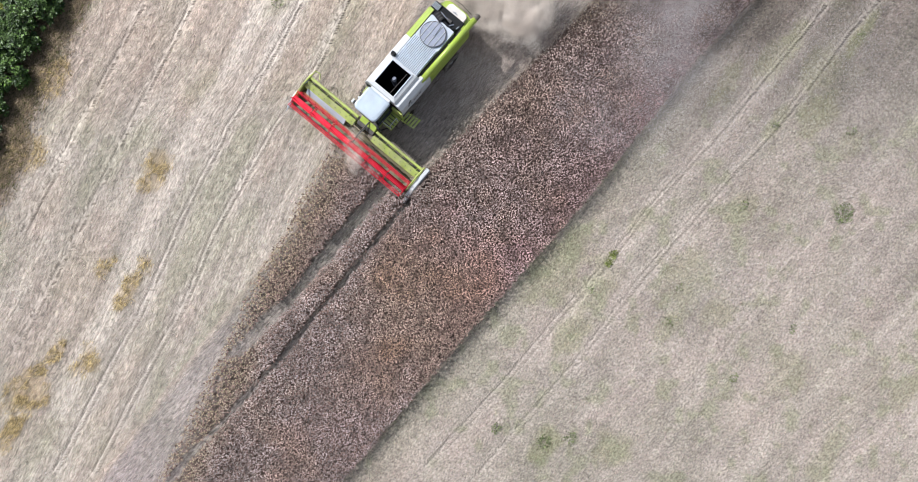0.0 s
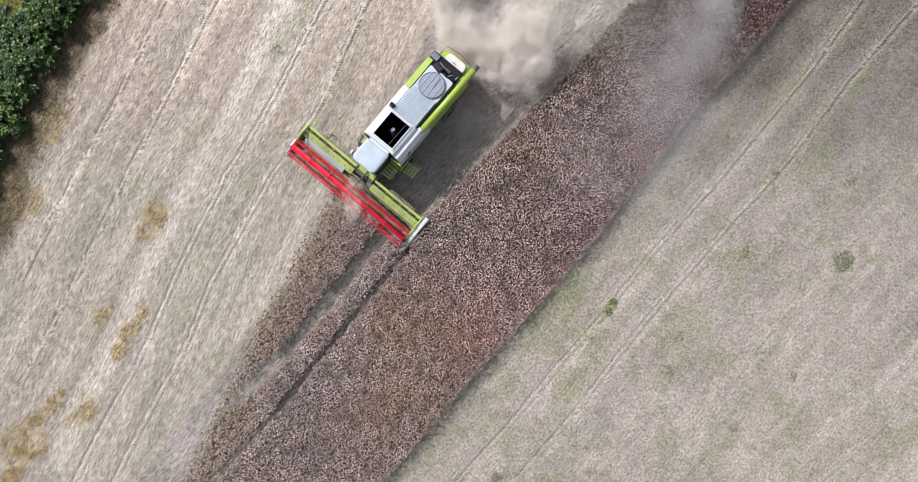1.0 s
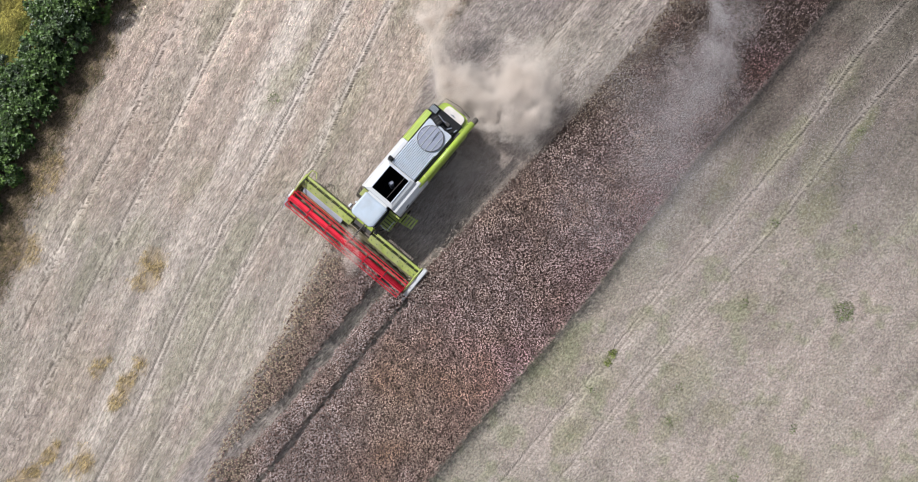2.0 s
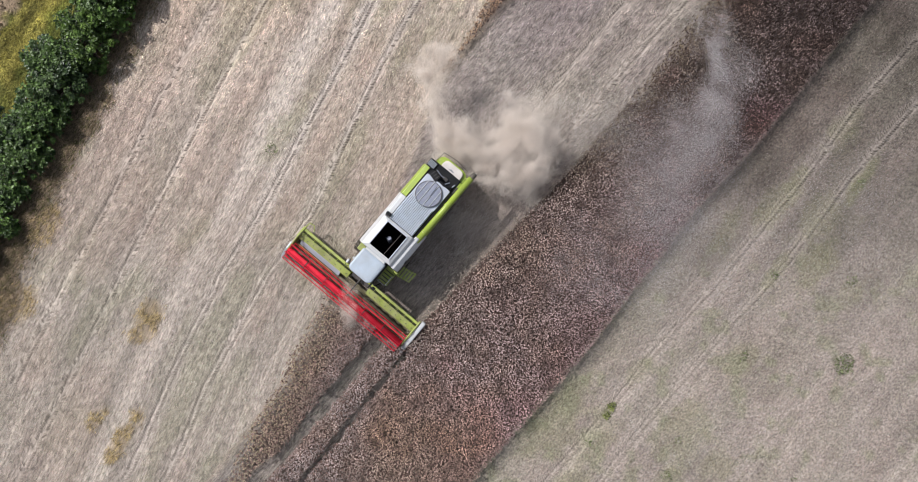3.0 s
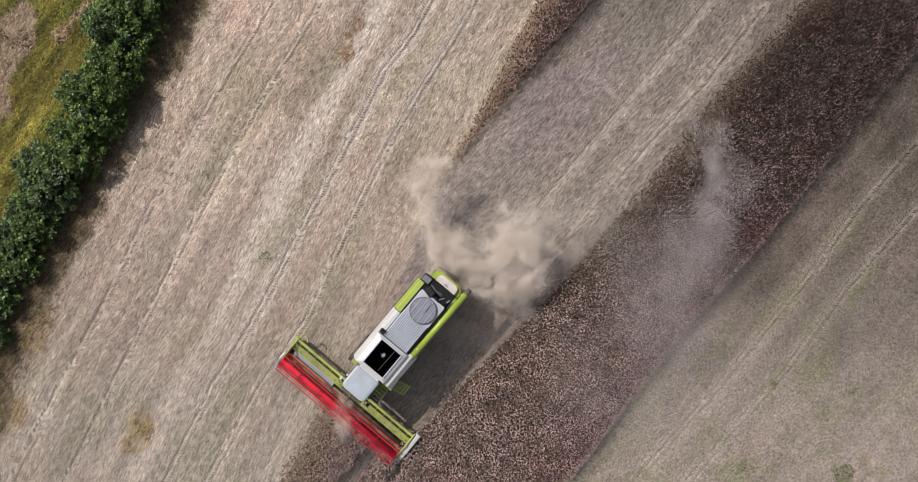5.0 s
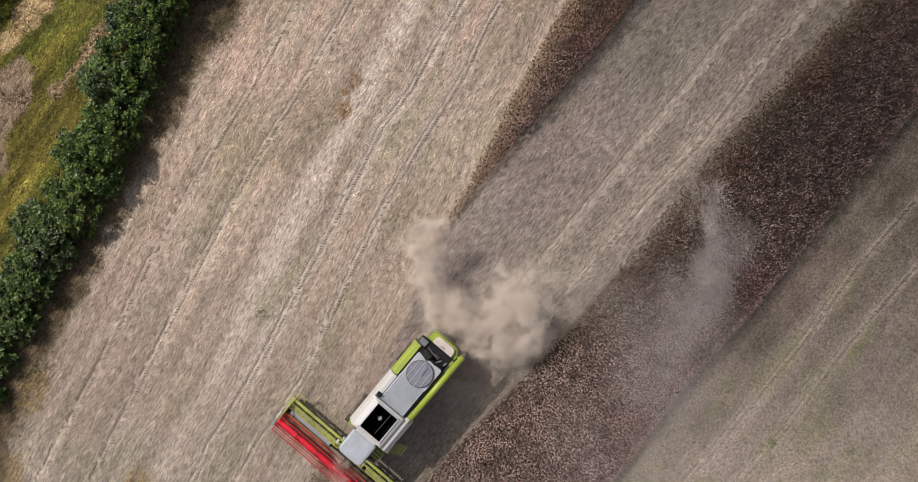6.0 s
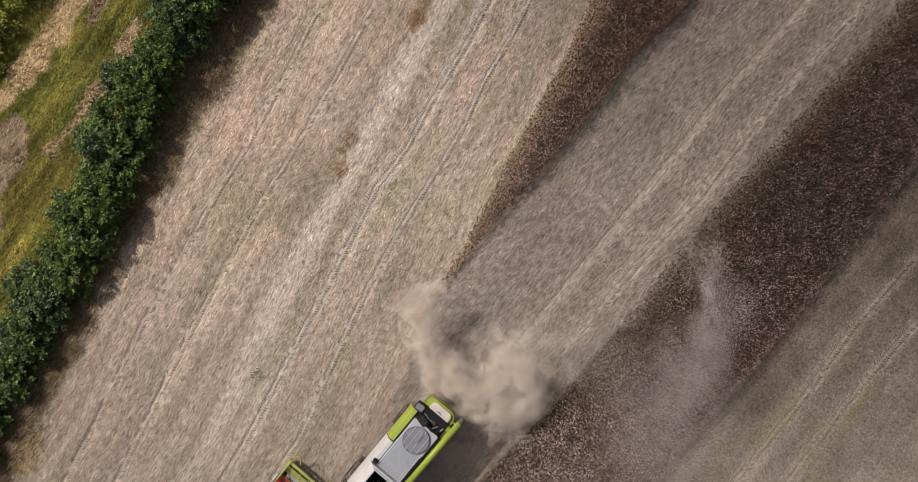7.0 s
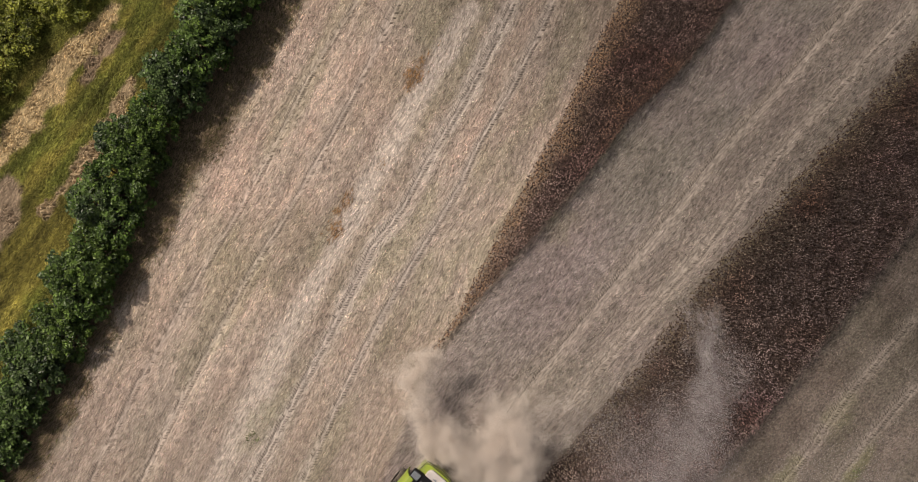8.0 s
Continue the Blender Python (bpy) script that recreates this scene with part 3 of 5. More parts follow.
# ---------------------------------------------------------------- old wheel tracks pressed into the stubble
def wheel_track(pts, sides, fade, depth):
    """Two rows of slanting lug marks along the edges of a smooth pressed band; fade: how much of it has worn away."""
    pts = np.array(pts)
    steps = np.r_[0, np.cumsum(np.hypot(*np.diff(pts, axis=0).T))]
    s = np.arange(0.3, steps[-1], 0.18)
    cx, cy = np.interp(s, steps, pts[:, 0]), np.interp(s, steps, pts[:, 1])
    wander = 0.3 * (smooth_noise(s, s * 0 + pts[0, 1], 6.0, 85) - 0.5)
    tx, ty = np.gradient(cx), np.gradient(cy)
    ln = np.hypot(tx, ty)
    tx, ty = tx / ln, ty / ln
    cx, cy = cx + ty * wander, cy - tx * wander
    open_field = crop_depth(cx, cy) < -0.3
    ground_height = rolling(cx, cy)
    verts, tris, tones = [], [], []
    for side in sides:
        kept = open_field & (smooth_noise(s, s * 0 + pts[0, 0] + side, 2.4, 81) + rng.uniform(-0.2, 0.2, len(s)) > fade)
        for k in np.nonzero(kept)[0]:
            t, r = np.array([tx[k], ty[k]]), np.array([ty[k], -tx[k]]) * side
            c = np.array([cx[k], cy[k]]) + t * (0.08 * (side > 0) + rng.normal(0, 0.015)) + r * rng.normal(0, 0.015)
            fresh = 0.4 + 0.6 * ramp(cy[k], 6, 20)      # sharper towards the far end
            # a low ridge of pale chaff, then the groove that the lug has pressed, toned darker
            for shift, wide, high, tone in ((0.0, 0.030, 0.010, rng.uniform(1.0, 1.2)), (0.09, 0.029, 0.004, 1 - (0.46 + rng.uniform(-0.22, 0.15)) * min(depth, 1.1) * fresh)):
                m = c + t * shift
                a, b = m + r * rng.uniform(0.05, 0.10), m + r * rng.uniform(0.24, 0.32) - t * rng.uniform(0.06, 0.13)
                w = t * wide * rng.uniform(0.8, 1.2)
                z = ground_height[k] + 0.010 + high * depth
                i = len(verts)
                for p in (a - w, a + w, b + w, b - w):
                    verts.append((*p, z - 0.03))
                verts.append((*(a + r * 0.03), z))
                verts.append((*(b - r * 0.04), z))
                tones += [tone] * 6
                tris += [(i, i + 3, i + 5), (i, i + 5, i + 4), (i + 1, i + 4, i + 5), (i + 1, i + 5, i + 2), (i, i + 4, i + 1), (i + 3, i + 2, i + 5)]
    verts = np.array(verts)
    tint = field_tint(verts[:, 0], verts[:, 1]) * np.array(tones)[:, None]
    ob = new("wheel_track", mesh_of("wheel_track", verts, tris, PRESSED, tint))
    return tagged(ob, "old tyre track of slanting lug marks pressed in the stubble", "tyre track", "tyre tracks", "structure")


BOTH = (-1, 1)
for k, (sides, fade, depth) in enumerate(((BOTH, 0.24, 0.9), (BOTH, 0.22, 1.0), (BOTH, 0.34, 0.8), (BOTH, 0.40, 0.75), ((1,), 0.18, 1.1), (BOTH, 0.42, 0.7), (BOTH, 0.16, 1.7), (BOTH, 0.22, 1.5),
                                          (BOTH, 0.50, 0.7), (BOTH, 0.3, 0.8), (BOTH, 0.35, 0.75))):
    wheel_track(TRACKS[k], sides, fade, depth)


# ---------------------------------------------------------------- the standing crop
def in_strip(x, y):
    return (y > 20.5) & (x < edge(STRIP_RIGHT, y) + 0.6)


def crop_mesh(name, area, density, keep):
    """Dense ripe plants: a head of several pods on dark stalks."""
    step = 1 / math.sqrt(density)
    x, y = (a.ravel() for a in np.meshgrid(np.arange(area[0], area[1], step), np.arange(area[2], area[3], step)))
    x, y = x + rng.uniform(-0.5, 0.5, len(x)) * step, y + rng.uniform(-0.5, 0.5, len(y)) * step
    ragged = np.where(x > edge(CROP_RIGHT, y) - 1.0, 0.10, 0.26)      # cut clean along the far side
    depth = crop_depth(x, y) + (smooth_noise(x, y, 0.7, 91) - 0.5) * ragged
    stay = (depth > 0) & keep(x, y)
    x, y, depth = x[stay], y[stay], depth[stay]
    n = len(x)
    # the sunward edges are thin and grassy, save where the header has just cut
    in_remnant = (y > 20.6) & (x < edge(STRIP_RIGHT, y) + 0.5)
    back = ahead(x, y) < 0.15
    fringe = np.where(in_remnant, x - edge(STRIP_LEFT, y), np.where(back, x - edge(CROP_LEFT, y), x - edge(FRONT_LEFT, y) + 0.7))
    thin = 1 - ramp(fringe - np.where(back, 0.0, 0.5 + 0.7 * (1 - ramp(y, -9, -2))) + (smooth_noise(x, y, 1.5, 93) - 0.5) * np.where(back, 2.2, 1.6), 0.1, np.where(back, 2.0, 2.6))
    fresh = back & ~in_remnant
    thin = thin * np.where(fresh, ramp(y, 13, 19), 1.0)
    cut = np.where(fresh, (1 - ramp(fringe, 0.1, 0.55)) * (1 - ramp(y, 13, 19)), 0.0)
    remnant = in_strip(x, y)
    stay = rng.random(n) > thin * np.where(remnant, 0.25, 0.55)
    x, y, depth, thin, cut = x[stay], y[stay], depth[stay], thin[stay], cut[stay]
    n = len(x)
    tall = (1.12 + 0.30 * (smooth_noise(x, y, 0.9, 95) - 0.5) + 0.30 * (smooth_noise(x, y, 0.42, 39) - 0.5) + rng.normal(0, 0.07, n)) * (1 - 0.5 * thin) * (1 - 0.2 * cut)
    tone = smooth_noise(x, y, 4.0, 97)
    warm = ramp(smooth_noise(x, y, 5.5, 99), 0.5, 0.75)
    verts, tints = [], []
    lx, ly = rng.normal(0, 0.04, n) - cut * rng.uniform(0.0, 0.5, n), rng.normal(0, 0.04, n) + cut * rng.uniform(0.0, 0.4, n)
    own = rng.random(n)
    shady = np.where(ahead(x, y) > 0.15, 0.26 * (1 - ramp(x - edge(LANES[0], y), -0.4, 1.2)) * ramp(y, -9, 0), 0.0)     # shade before the header, put into the crop's colour
    # near end: dust haze put into the colour as lifted, greyer tones
    front = np.where(in_strip(x, y), 0.0, 1 - ramp(x + y, -8, 12))
    redder = np.where(in_strip(x, y), 0.0, (1 - ramp(edge(CROP_RIGHT, y) - x + 3 * (tone - 0.5), 0.8, 5.0)) * (1 - 0.6 * ramp(y, 12, 22)))
    olive_edge = np.where(in_strip(x, y) | (ahead(x, y) > 0), 0.0, (0.4 + 0.6 * ramp(y, 13, 19)) * (1 - ramp(x - edge(CROP_LEFT, y) + 3 * (warm - 0.5), 0.5, 3.5)))
    redder = redder * (1 - 0.6 * front)
    patch, patch_b = smooth_noise(x, y, 3.2, 55), smooth_noise(x, y, 2.4, 57)
    maroon, tan_ = (ramp(patch, 0.52, 0.74) * (1 - 0.7 * front))[:, None], ramp(patch_b, 0.55, 0.78)[:, None]
    bronze = (1 - ramp(np.hypot(x + 2.0, y + 2.4) + 5 * (patch_b - 0.5), 2.8, 5.8)) * (0.6 + 0.5 * warm)      # a riper, tan spot
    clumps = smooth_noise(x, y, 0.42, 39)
    tip_warm = np.where(in_strip(x, y), 0.35 + 0.65 * (1 - ramp(y, 22, 34)), 0.0)
    deep = np.where(in_strip(x, y), 0.80 - 0.25 * ramp(y, 26, 38), 1.32 - 1.05 * ramp(x + y, 2, 46))      # dimmer light at the far end, put into the crop's colour
    for k in range(4):
        turn, reach = rng.uniform(0, 2 * pi, n), rng.uniform(0.0, 0.026, n)
        long, wide = rng.uniform(0.038, 0.074, n), rng.uniform(0.016, 0.029, n)
        zz = tall - reach * rng.uniform(0.3, 1.6, n) - (0.10 * (k % 3)) * rng.random(n)
        rise = rng.uniform(-0.3, 0.9, n)
        c, s = np.cos(turn), np.sin(turn)
        base = np.c_[x + lx + c * reach, y + ly + s * reach, zz]
        tip = base + np.c_[c * np.cos(rise), s * np.cos(rise), np.sin(rise)] * long[:, None]
        side = np.c_[-s, c, rng.uniform(-0.5, 0.5, n)] * wide[:, None]
        verts.append(np.stack([base - side, base + side, tip], 1))
        light = np.clip(0.12 + 0.58 * own + 0.20 * rng.random(n) + ramp(x + y, 12, 34) * (0.22 * own - 0.11), 0, 1)[:, None] ** (1.25 + 1.0 * (1.25 - deep).clip(0, 1))[:, None]
        dark, pale = np.array([0.182, 0.122, 0.119]), np.array([0.60, 0.468, 0.443])
        pale = pale * (1 - 0.42 * warm[:, None] * np.array([0.10, 0.5, 0.85]))
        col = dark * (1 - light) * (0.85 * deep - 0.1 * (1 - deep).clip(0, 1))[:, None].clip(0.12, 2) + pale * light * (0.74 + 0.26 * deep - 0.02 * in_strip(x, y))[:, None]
        # the far corner is dimmed once more in the colour
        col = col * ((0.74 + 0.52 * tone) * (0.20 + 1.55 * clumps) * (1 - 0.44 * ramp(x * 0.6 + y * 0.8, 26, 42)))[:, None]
        col = col * (1 - shady)[:, None]
        col = col * (1 - maroon * np.array([0.02, 0.15, 0.11]) - tan_ * np.array([0.0, 0.03, 0.11]))
        col = col * (1 + tip_warm[:, None] * np.array([0.05, -0.10, -0.25]))
        col = col * (1 - redder[:, None] * np.array([0.02, 0.085, 0.065]) - olive_edge[:, None] * np.array([0.03, 0.0, 0.12]))
        col = col * (1 - front[:, None] * np.array([0.24, 0.19, 0.19])) + front[:, None] * np.array([0.060, 0.052, 0.047])
        col = col * (1 - bronze[:, None] * np.array([-0.06, 0.09, 0.30]))
        grassy = thin[:, None] * 0.75
        col = col * (1 - grassy) + np.where(in_strip(x, y)[:, None], np.array([0.48, 0.315, 0.19]), np.where((ahead(x, y) > 0)[:, None], np.array([0.40, 0.325, 0.20]), np.array([0.25, 0.205, 0.135]))) * rng.uniform(0.5, 1.4, n)[:, None] * grassy
        col = col * (1 - 0.6 * cut[:, None]) + np.array([0.40, 0.345, 0.28]) * rng.uniform(0.5, 1.3, n)[:, None] * 0.6 * cut[:, None]
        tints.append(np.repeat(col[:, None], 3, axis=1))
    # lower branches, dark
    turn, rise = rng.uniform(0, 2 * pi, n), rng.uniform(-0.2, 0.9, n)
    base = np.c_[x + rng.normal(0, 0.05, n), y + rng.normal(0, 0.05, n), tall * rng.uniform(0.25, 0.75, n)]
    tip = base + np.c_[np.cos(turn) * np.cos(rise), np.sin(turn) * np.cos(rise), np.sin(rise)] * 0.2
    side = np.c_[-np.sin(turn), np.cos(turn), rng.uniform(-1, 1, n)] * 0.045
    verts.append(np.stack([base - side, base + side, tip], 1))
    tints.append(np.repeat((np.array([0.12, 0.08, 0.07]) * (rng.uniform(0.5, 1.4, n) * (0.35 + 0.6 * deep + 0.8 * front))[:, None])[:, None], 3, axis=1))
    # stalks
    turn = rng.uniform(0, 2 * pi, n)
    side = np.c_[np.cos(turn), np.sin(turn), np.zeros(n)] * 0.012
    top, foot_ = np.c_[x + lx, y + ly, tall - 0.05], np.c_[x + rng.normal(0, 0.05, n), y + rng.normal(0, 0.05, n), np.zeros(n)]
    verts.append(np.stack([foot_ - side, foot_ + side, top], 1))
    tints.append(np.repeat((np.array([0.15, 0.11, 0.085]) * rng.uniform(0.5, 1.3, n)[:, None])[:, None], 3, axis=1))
    verts, tints = np.concatenate(verts).reshape(-1, 3), np.concatenate(tints).reshape(-1, 3)
    return mesh_of(name, verts, np.arange(len(verts)).reshape(-1, 3), CROP, tints)


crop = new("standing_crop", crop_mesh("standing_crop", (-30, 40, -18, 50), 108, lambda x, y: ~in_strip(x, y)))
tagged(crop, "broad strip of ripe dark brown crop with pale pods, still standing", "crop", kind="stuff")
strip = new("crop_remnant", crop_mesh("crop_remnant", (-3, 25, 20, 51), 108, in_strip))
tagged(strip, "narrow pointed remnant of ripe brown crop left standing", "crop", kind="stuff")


# ---------------------------------------------------------------- things: shared tools
def part(name, bm, mat, parent, label="", smooth=False):
    """Links a bmesh as one mesh object under a thing or a part."""
    me = bpy.data.meshes.new(name)
    bmesh.ops.recalc_face_normals(bm, faces=bm.faces)
    bm.to_mesh(me)
    bm.free()
    me.materials.append(mat)
    if smooth:
        me.polygons.foreach_set("use_smooth", np.full(len(me.polygons), True))
    ob = new(name, me)
    ob.parent = parent
    if label:
        ob["label"] = label
    return ob


def box(bm, x0, x1, y0, y1, z0, z1, bevel=0.0, seg=2, m=None):
    r = bmesh.ops.create_cube(bm, size=1.0)
    for v in r["verts"]:
        v.co = Vector(((x0 + x1) / 2 + v.co.x * (x1 - x0), (y0 + y1) / 2 + v.co.y * (y1 - y0), (z0 + z1) / 2 + v.co.z * (z1 - z0)))
    if m:
        bmesh.ops.transform(bm, matrix=m, verts=r["verts"])
    if bevel:
        edges = list({e for v in r["verts"] for e in v.link_edges})
        bmesh.ops.bevel(bm, geom=edges, offset=bevel, segments=seg, affect="EDGES", profile=0.5)
    return bm


def tube(bm, p0, p1, r0, r1=None, seg=14, caps=True):
    """A round bar from p0 to p1."""
    p0, p1 = Vector(p0), Vector(p1)
    d = p1 - p0
    m = Matrix.Translation((p0 + p1) / 2) @ d.to_track_quat("Z", "Y").to_matrix().to_4x4()
    bmesh.ops.create_cone(bm, cap_ends=caps, segments=seg, radius1=r0, radius2=r0 if r1 is None else r1, depth=d.length, matrix=m)
    return bm


def bent(bm, pts, r, seg=8):
    """A round bar through several points."""
    for a, b in zip(pts, pts[1:]):
        tube(bm, a, b, r, seg=seg)
    for p in pts[1:-1]:
        bmesh.ops.create_icosphere(bm, subdivisions=1, radius=r * 1.02, matrix=Matrix.Translation(p))
    return bm


def extrude_profile(bm, outline, axis_, a, b, bevel=0.0):
    """An outline of (p, q) drawn out from a to b along an axis: x gives (y, z), y gives (x, z), z gives (x, y)."""
    put = {"x": lambda s, p, q: (s, p, q), "y": lambda s, p, q: (p, s, q), "z": lambda s, p, q: (p, q, s)}[axis_]
    v0 = [bm.verts.new(put(a, p, q)) for p, q in outline]
    v1 = [bm.verts.new(put(b, p, q)) for p, q in outline]
    n = len(outline)
    faces = [bm.faces.new(v0), bm.faces.new(v1[::-1])]
    faces += [bm.faces.new((v0[i], v0[(i + 1) % n], v1[(i + 1) % n], v1[i])) for i in range(n)]
    if bevel:
        edges = list({e for f in faces for e in f.edges})
        bmesh.ops.bevel(bm, geom=edges, offset=bevel, segments=2, affect="EDGES", profile=0.5)
    return bm


def rounded(x0, x1, y0, y1, r, n=5):
    """The outline of a rectangle with round corners; r: one radius or four (front left, rear left, rear right, front right)."""
    rs = r if isinstance(r, tuple) else (r,) * 4
    out = []
    for (cx, cy, start), q in zip(((x1, y1, 0), (x0, y1, 90), (x0, y0, 180), (x1, y0, 270)), rs):
        ox, oy = cx - q * (1 if cx == x1 else -1), cy - q * (1 if cy == y1 else -1)
        for k in range(n + 1):
            a = radians(start + 90 * k / n)
            out.append((ox + q * cos(a), oy + q * sin(a)))
    return out


def B():
    return bmesh.new()


PAINT_GREEN = material("green_paint", (0.27, 0.37, 0.024), 0.38, grain=(25, 0.06), stain=(1.2, 0.12), dust=0.22, spec=0.5)
HEADER_GREEN = material("header_green", (0.28, 0.355, 0.035), 0.55, grain=(14, 0.25), stain=(1.2, 0.35), dust=0.5, spec=0.4)
HEADER_DARK = material("header_panel_green", (0.23, 0.29, 0.035), 0.6, grain=(14, 0.3), stain=(1.2, 0.4), dust=0.5, spec=0.3)
TROUGH = material("trough_steel", (0.13, 0.115, 0.06), 0.6, metal=0.1, grain=(12, 0.2), stain=(1.5, 0.3), dust=0.35)
PAINT_WHITE = material("white_paint", (0.52, 0.53, 0.55), 0.4, grain=(25, 0.04), stain=(1.0, 0.08), dust=0.22, spec=0.5)
ROOF_WHITE = material("roof_plastic", (0.38, 0.44, 0.52), 0.5, grain=(18, 0.05), stain=(1.6, 0.10), dust=0.25, spec=0.4)
PAINT_RED = material("red_paint", (0.60, 0.011, 0.036), 0.8, grain=(25, 0.08), stain=(1.5, 0.15), dust=0.08, spec=0.15)
STEEL = material("worn_steel", (0.48, 0.52, 0.58), 0.42, metal=0.55, grain=(12, 0.12), stain=(1.5, 0.2), dust=0.35)
GREY_SHEET = material("grey_sheet", (0.42, 0.46, 0.54), 0.5, metal=0.15, grain=(30, 0.06), stain=(1.5, 0.12), dust=0.25)
DARK = material("dark_parts", (0.028, 0.028, 0.032), 0.6, grain=(12, 0.3), stain=(2.0, 0.3), dust=0.18)
BLACK = material("black_plastic", (0.010, 0.011, 0.014), 0.7, grain=(20, 0.2), stain=(2.0, 0.2), dust=0.03, spec=0.12)
RUBBER = material("tyre_rubber", (0.03, 0.028, 0.026), 0.85, bump=0.3, bump_scale=40, dust=0.5)
MESH_GREY = material("sieve_grey", (0.21, 0.23, 0.30), 0.5, metal=0.3, grain=(60, 0.3), stain=(2.0, 0.1), dust=0.15)
LAMP = material("lamp_lens", (0.75, 0.76, 0.78), 0.15, grain=(30, 0.03), stain=(3, 0.05), spec=0.6)
GLASS = material("cab_glass", (0.02, 0.03, 0.035), 0.06, grain=(30, 0.03), stain=(3, 0.05), spec=0.8)
BIN = material("bin_dark", (0.006, 0.006, 0.007), 0.75, grain=(12, 0.3), stain=(2.0, 0.3), spec=0.0)
DUSTY_WHITE = material("dusty_white", (0.60, 0.55, 0.53), 0.55, grain=(20, 0.1), stain=(2.0, 0.15), dust=0.3)
RUST = material("rusty_steel", (0.42, 0.17, 0.05), 0.8, grain=(20, 0.3), stain=(3, 0.3), dust=0.2)
PRINT = material("grey_print", (0.16, 0.17, 0.20), 0.5, grain=(30, 0.05), stain=(3, 0.05))

# ---------------------------------------------------------------- the combine harvester
# its own axes: x ahead from the middle of the reel, y to its left-hand side, z up
harvester = new("combine_harvester")
harvester.matrix_world = Matrix.Translation(MID) @ Matrix.Rotation(atan2(HEAD.y, HEAD.x), 4, "Z")
tagged(harvester, "green and white combine harvester with a wide red reel", "combine harvester")
CY = 0.10       # the middle of its body across


def build_header():
    w = 4.66
    bm = B()   # trough: floor, back sheet
    extrude_profile(bm, [(0.32, 0.20), (0.34, 0.23), (-0.55, 0.26), (-0.75, 0.20), (-0.98, 0.36), (-1.06, 0.95), (-1.12, 0.95), (-1.05, 0.30), (-0.8, 0.12), (-0.5, 0.16)], "y", -w, w)
    header = part("header", bm, TROUGH, harvester, "worn steel header trough with green frame")
    for s in (-1, 1):
        a, b = (s * 0.75 + CY, s * w)
        lo, hi = min(a, b), max(a, b)
        part("back_panel", extrude_profile(B(), [(-1.16, 0.35), (-0.96, 0.90), (-0.98, 0.95), (-1.36, 1.10), (-1.42, 1.06), (-1.50, 0.45)], "y", lo, hi, 0.02), HEADER_DARK, header, "dusty dark green back panel")
        part("top_beam", extrude_profile(B(), rounded(-1.74, -1.56, 1.02, 1.20, 0.05, 3), "y", lo, hi), HEADER_GREEN, header, "green square top beam")
        for k in range(6):
            y = lo + 0.35 + 0.62 * k
            part("bracket", box(B(), -1.64, -1.34, y - 0.03, y + 0.03, 0.95, 1.14, 0.008, 1), HEADER_GREEN, header)
        for k in range(5):
            y = lo + 0.7 + 0.7 * k
            part("brace", box(B(), -1.60, -1.02, y - 0.022, y + 0.022, 0.93, 0.99, 0.006, 1), HEADER_GREEN, header)
        # holes and bolts along the panel
        for k in range(9):
            y = lo + 0.2 + (hi - lo - 0.4) * k / 8
            part("bolt", tube(B(), (-1.16, y, 1.0), (-1.17, y, 1.05), 0.035, seg=8), DARK, header)
        part("hose", bent(B(), [(-1.47, lo + 0.1, 1.14), (-1.45, (lo + hi) / 2, 1.1), (-1.47, hi - 0.1, 1.14)], 0.022), BLACK, header)
    part("wear_plate", extrude_profile(B(), [(-0.70, 0.66), (-1.00, 0.97), (-1.03, 0.95), (-0.73, 0.63)], "y", -w + 0.3, -1.2), GREY_SHEET, header, "pale blue-grey wear plate")
    part("guard_rod", tube(B(), (-0.66, -w + 0.25, 0.98), (-0.66, -1.6, 0.98), 0.03, seg=8), RUST, header, "rusty orange guard rod")
    part("centre_frame", extrude_profile(B(), [(-1.34, 0.35), (-1.30, 1.0), (-1.55, 1.08), (-1.62, 0.45)], "y", -0.65 + CY, 0.65 + CY, 0.02), DARK, header)
    # intake auger: a steel drum with a worm running in from both ends
    auger = part("intake_auger", tube(B(), (-0.62, -w + 0.1, 0.50), (-0.62, w - 0.1, 0.50), 0.15, seg=18), TROUGH, header, smooth=True)
    for s in (-1, 1):
        bm = B()
        ring = []
        n = 130
        for k in range(n + 1):
            y, a = s * (w - 0.15 - (w - 0.85) * k / n), s * k / n * 2 * pi * 6.5
            ring.append((bm.verts.new((-0.62 + 0.15 * cos(a), y, 0.50 + 0.15 * sin(a))), bm.verts.new((-0.62 + 0.22 * cos(a), y, 0.50 + 0.22 * sin(a)))))
        for (a, b), (c, d) in zip(ring, ring[1:]):
            bm.faces.new((a, b, d, c))
        bmesh.ops.solidify(bm, geom=bm.faces[:], thickness=0.012)
        part("worm", bm, DARK, auger)
    bm = B()   # knife bar with fingers
    box(bm, 0.28, 0.38, -w, w, 0.19, 0.24)
    for k in range(122):
        y = -w + 0.04 + k * (2 * w - 0.08) / 121
        extrude_profile(bm, [(0.36, y - 0.018), (0.36, y + 0.018), (0.50, y)], "z", 0.2, 0.225)
    part("knife_bar", bm, DARK, header)
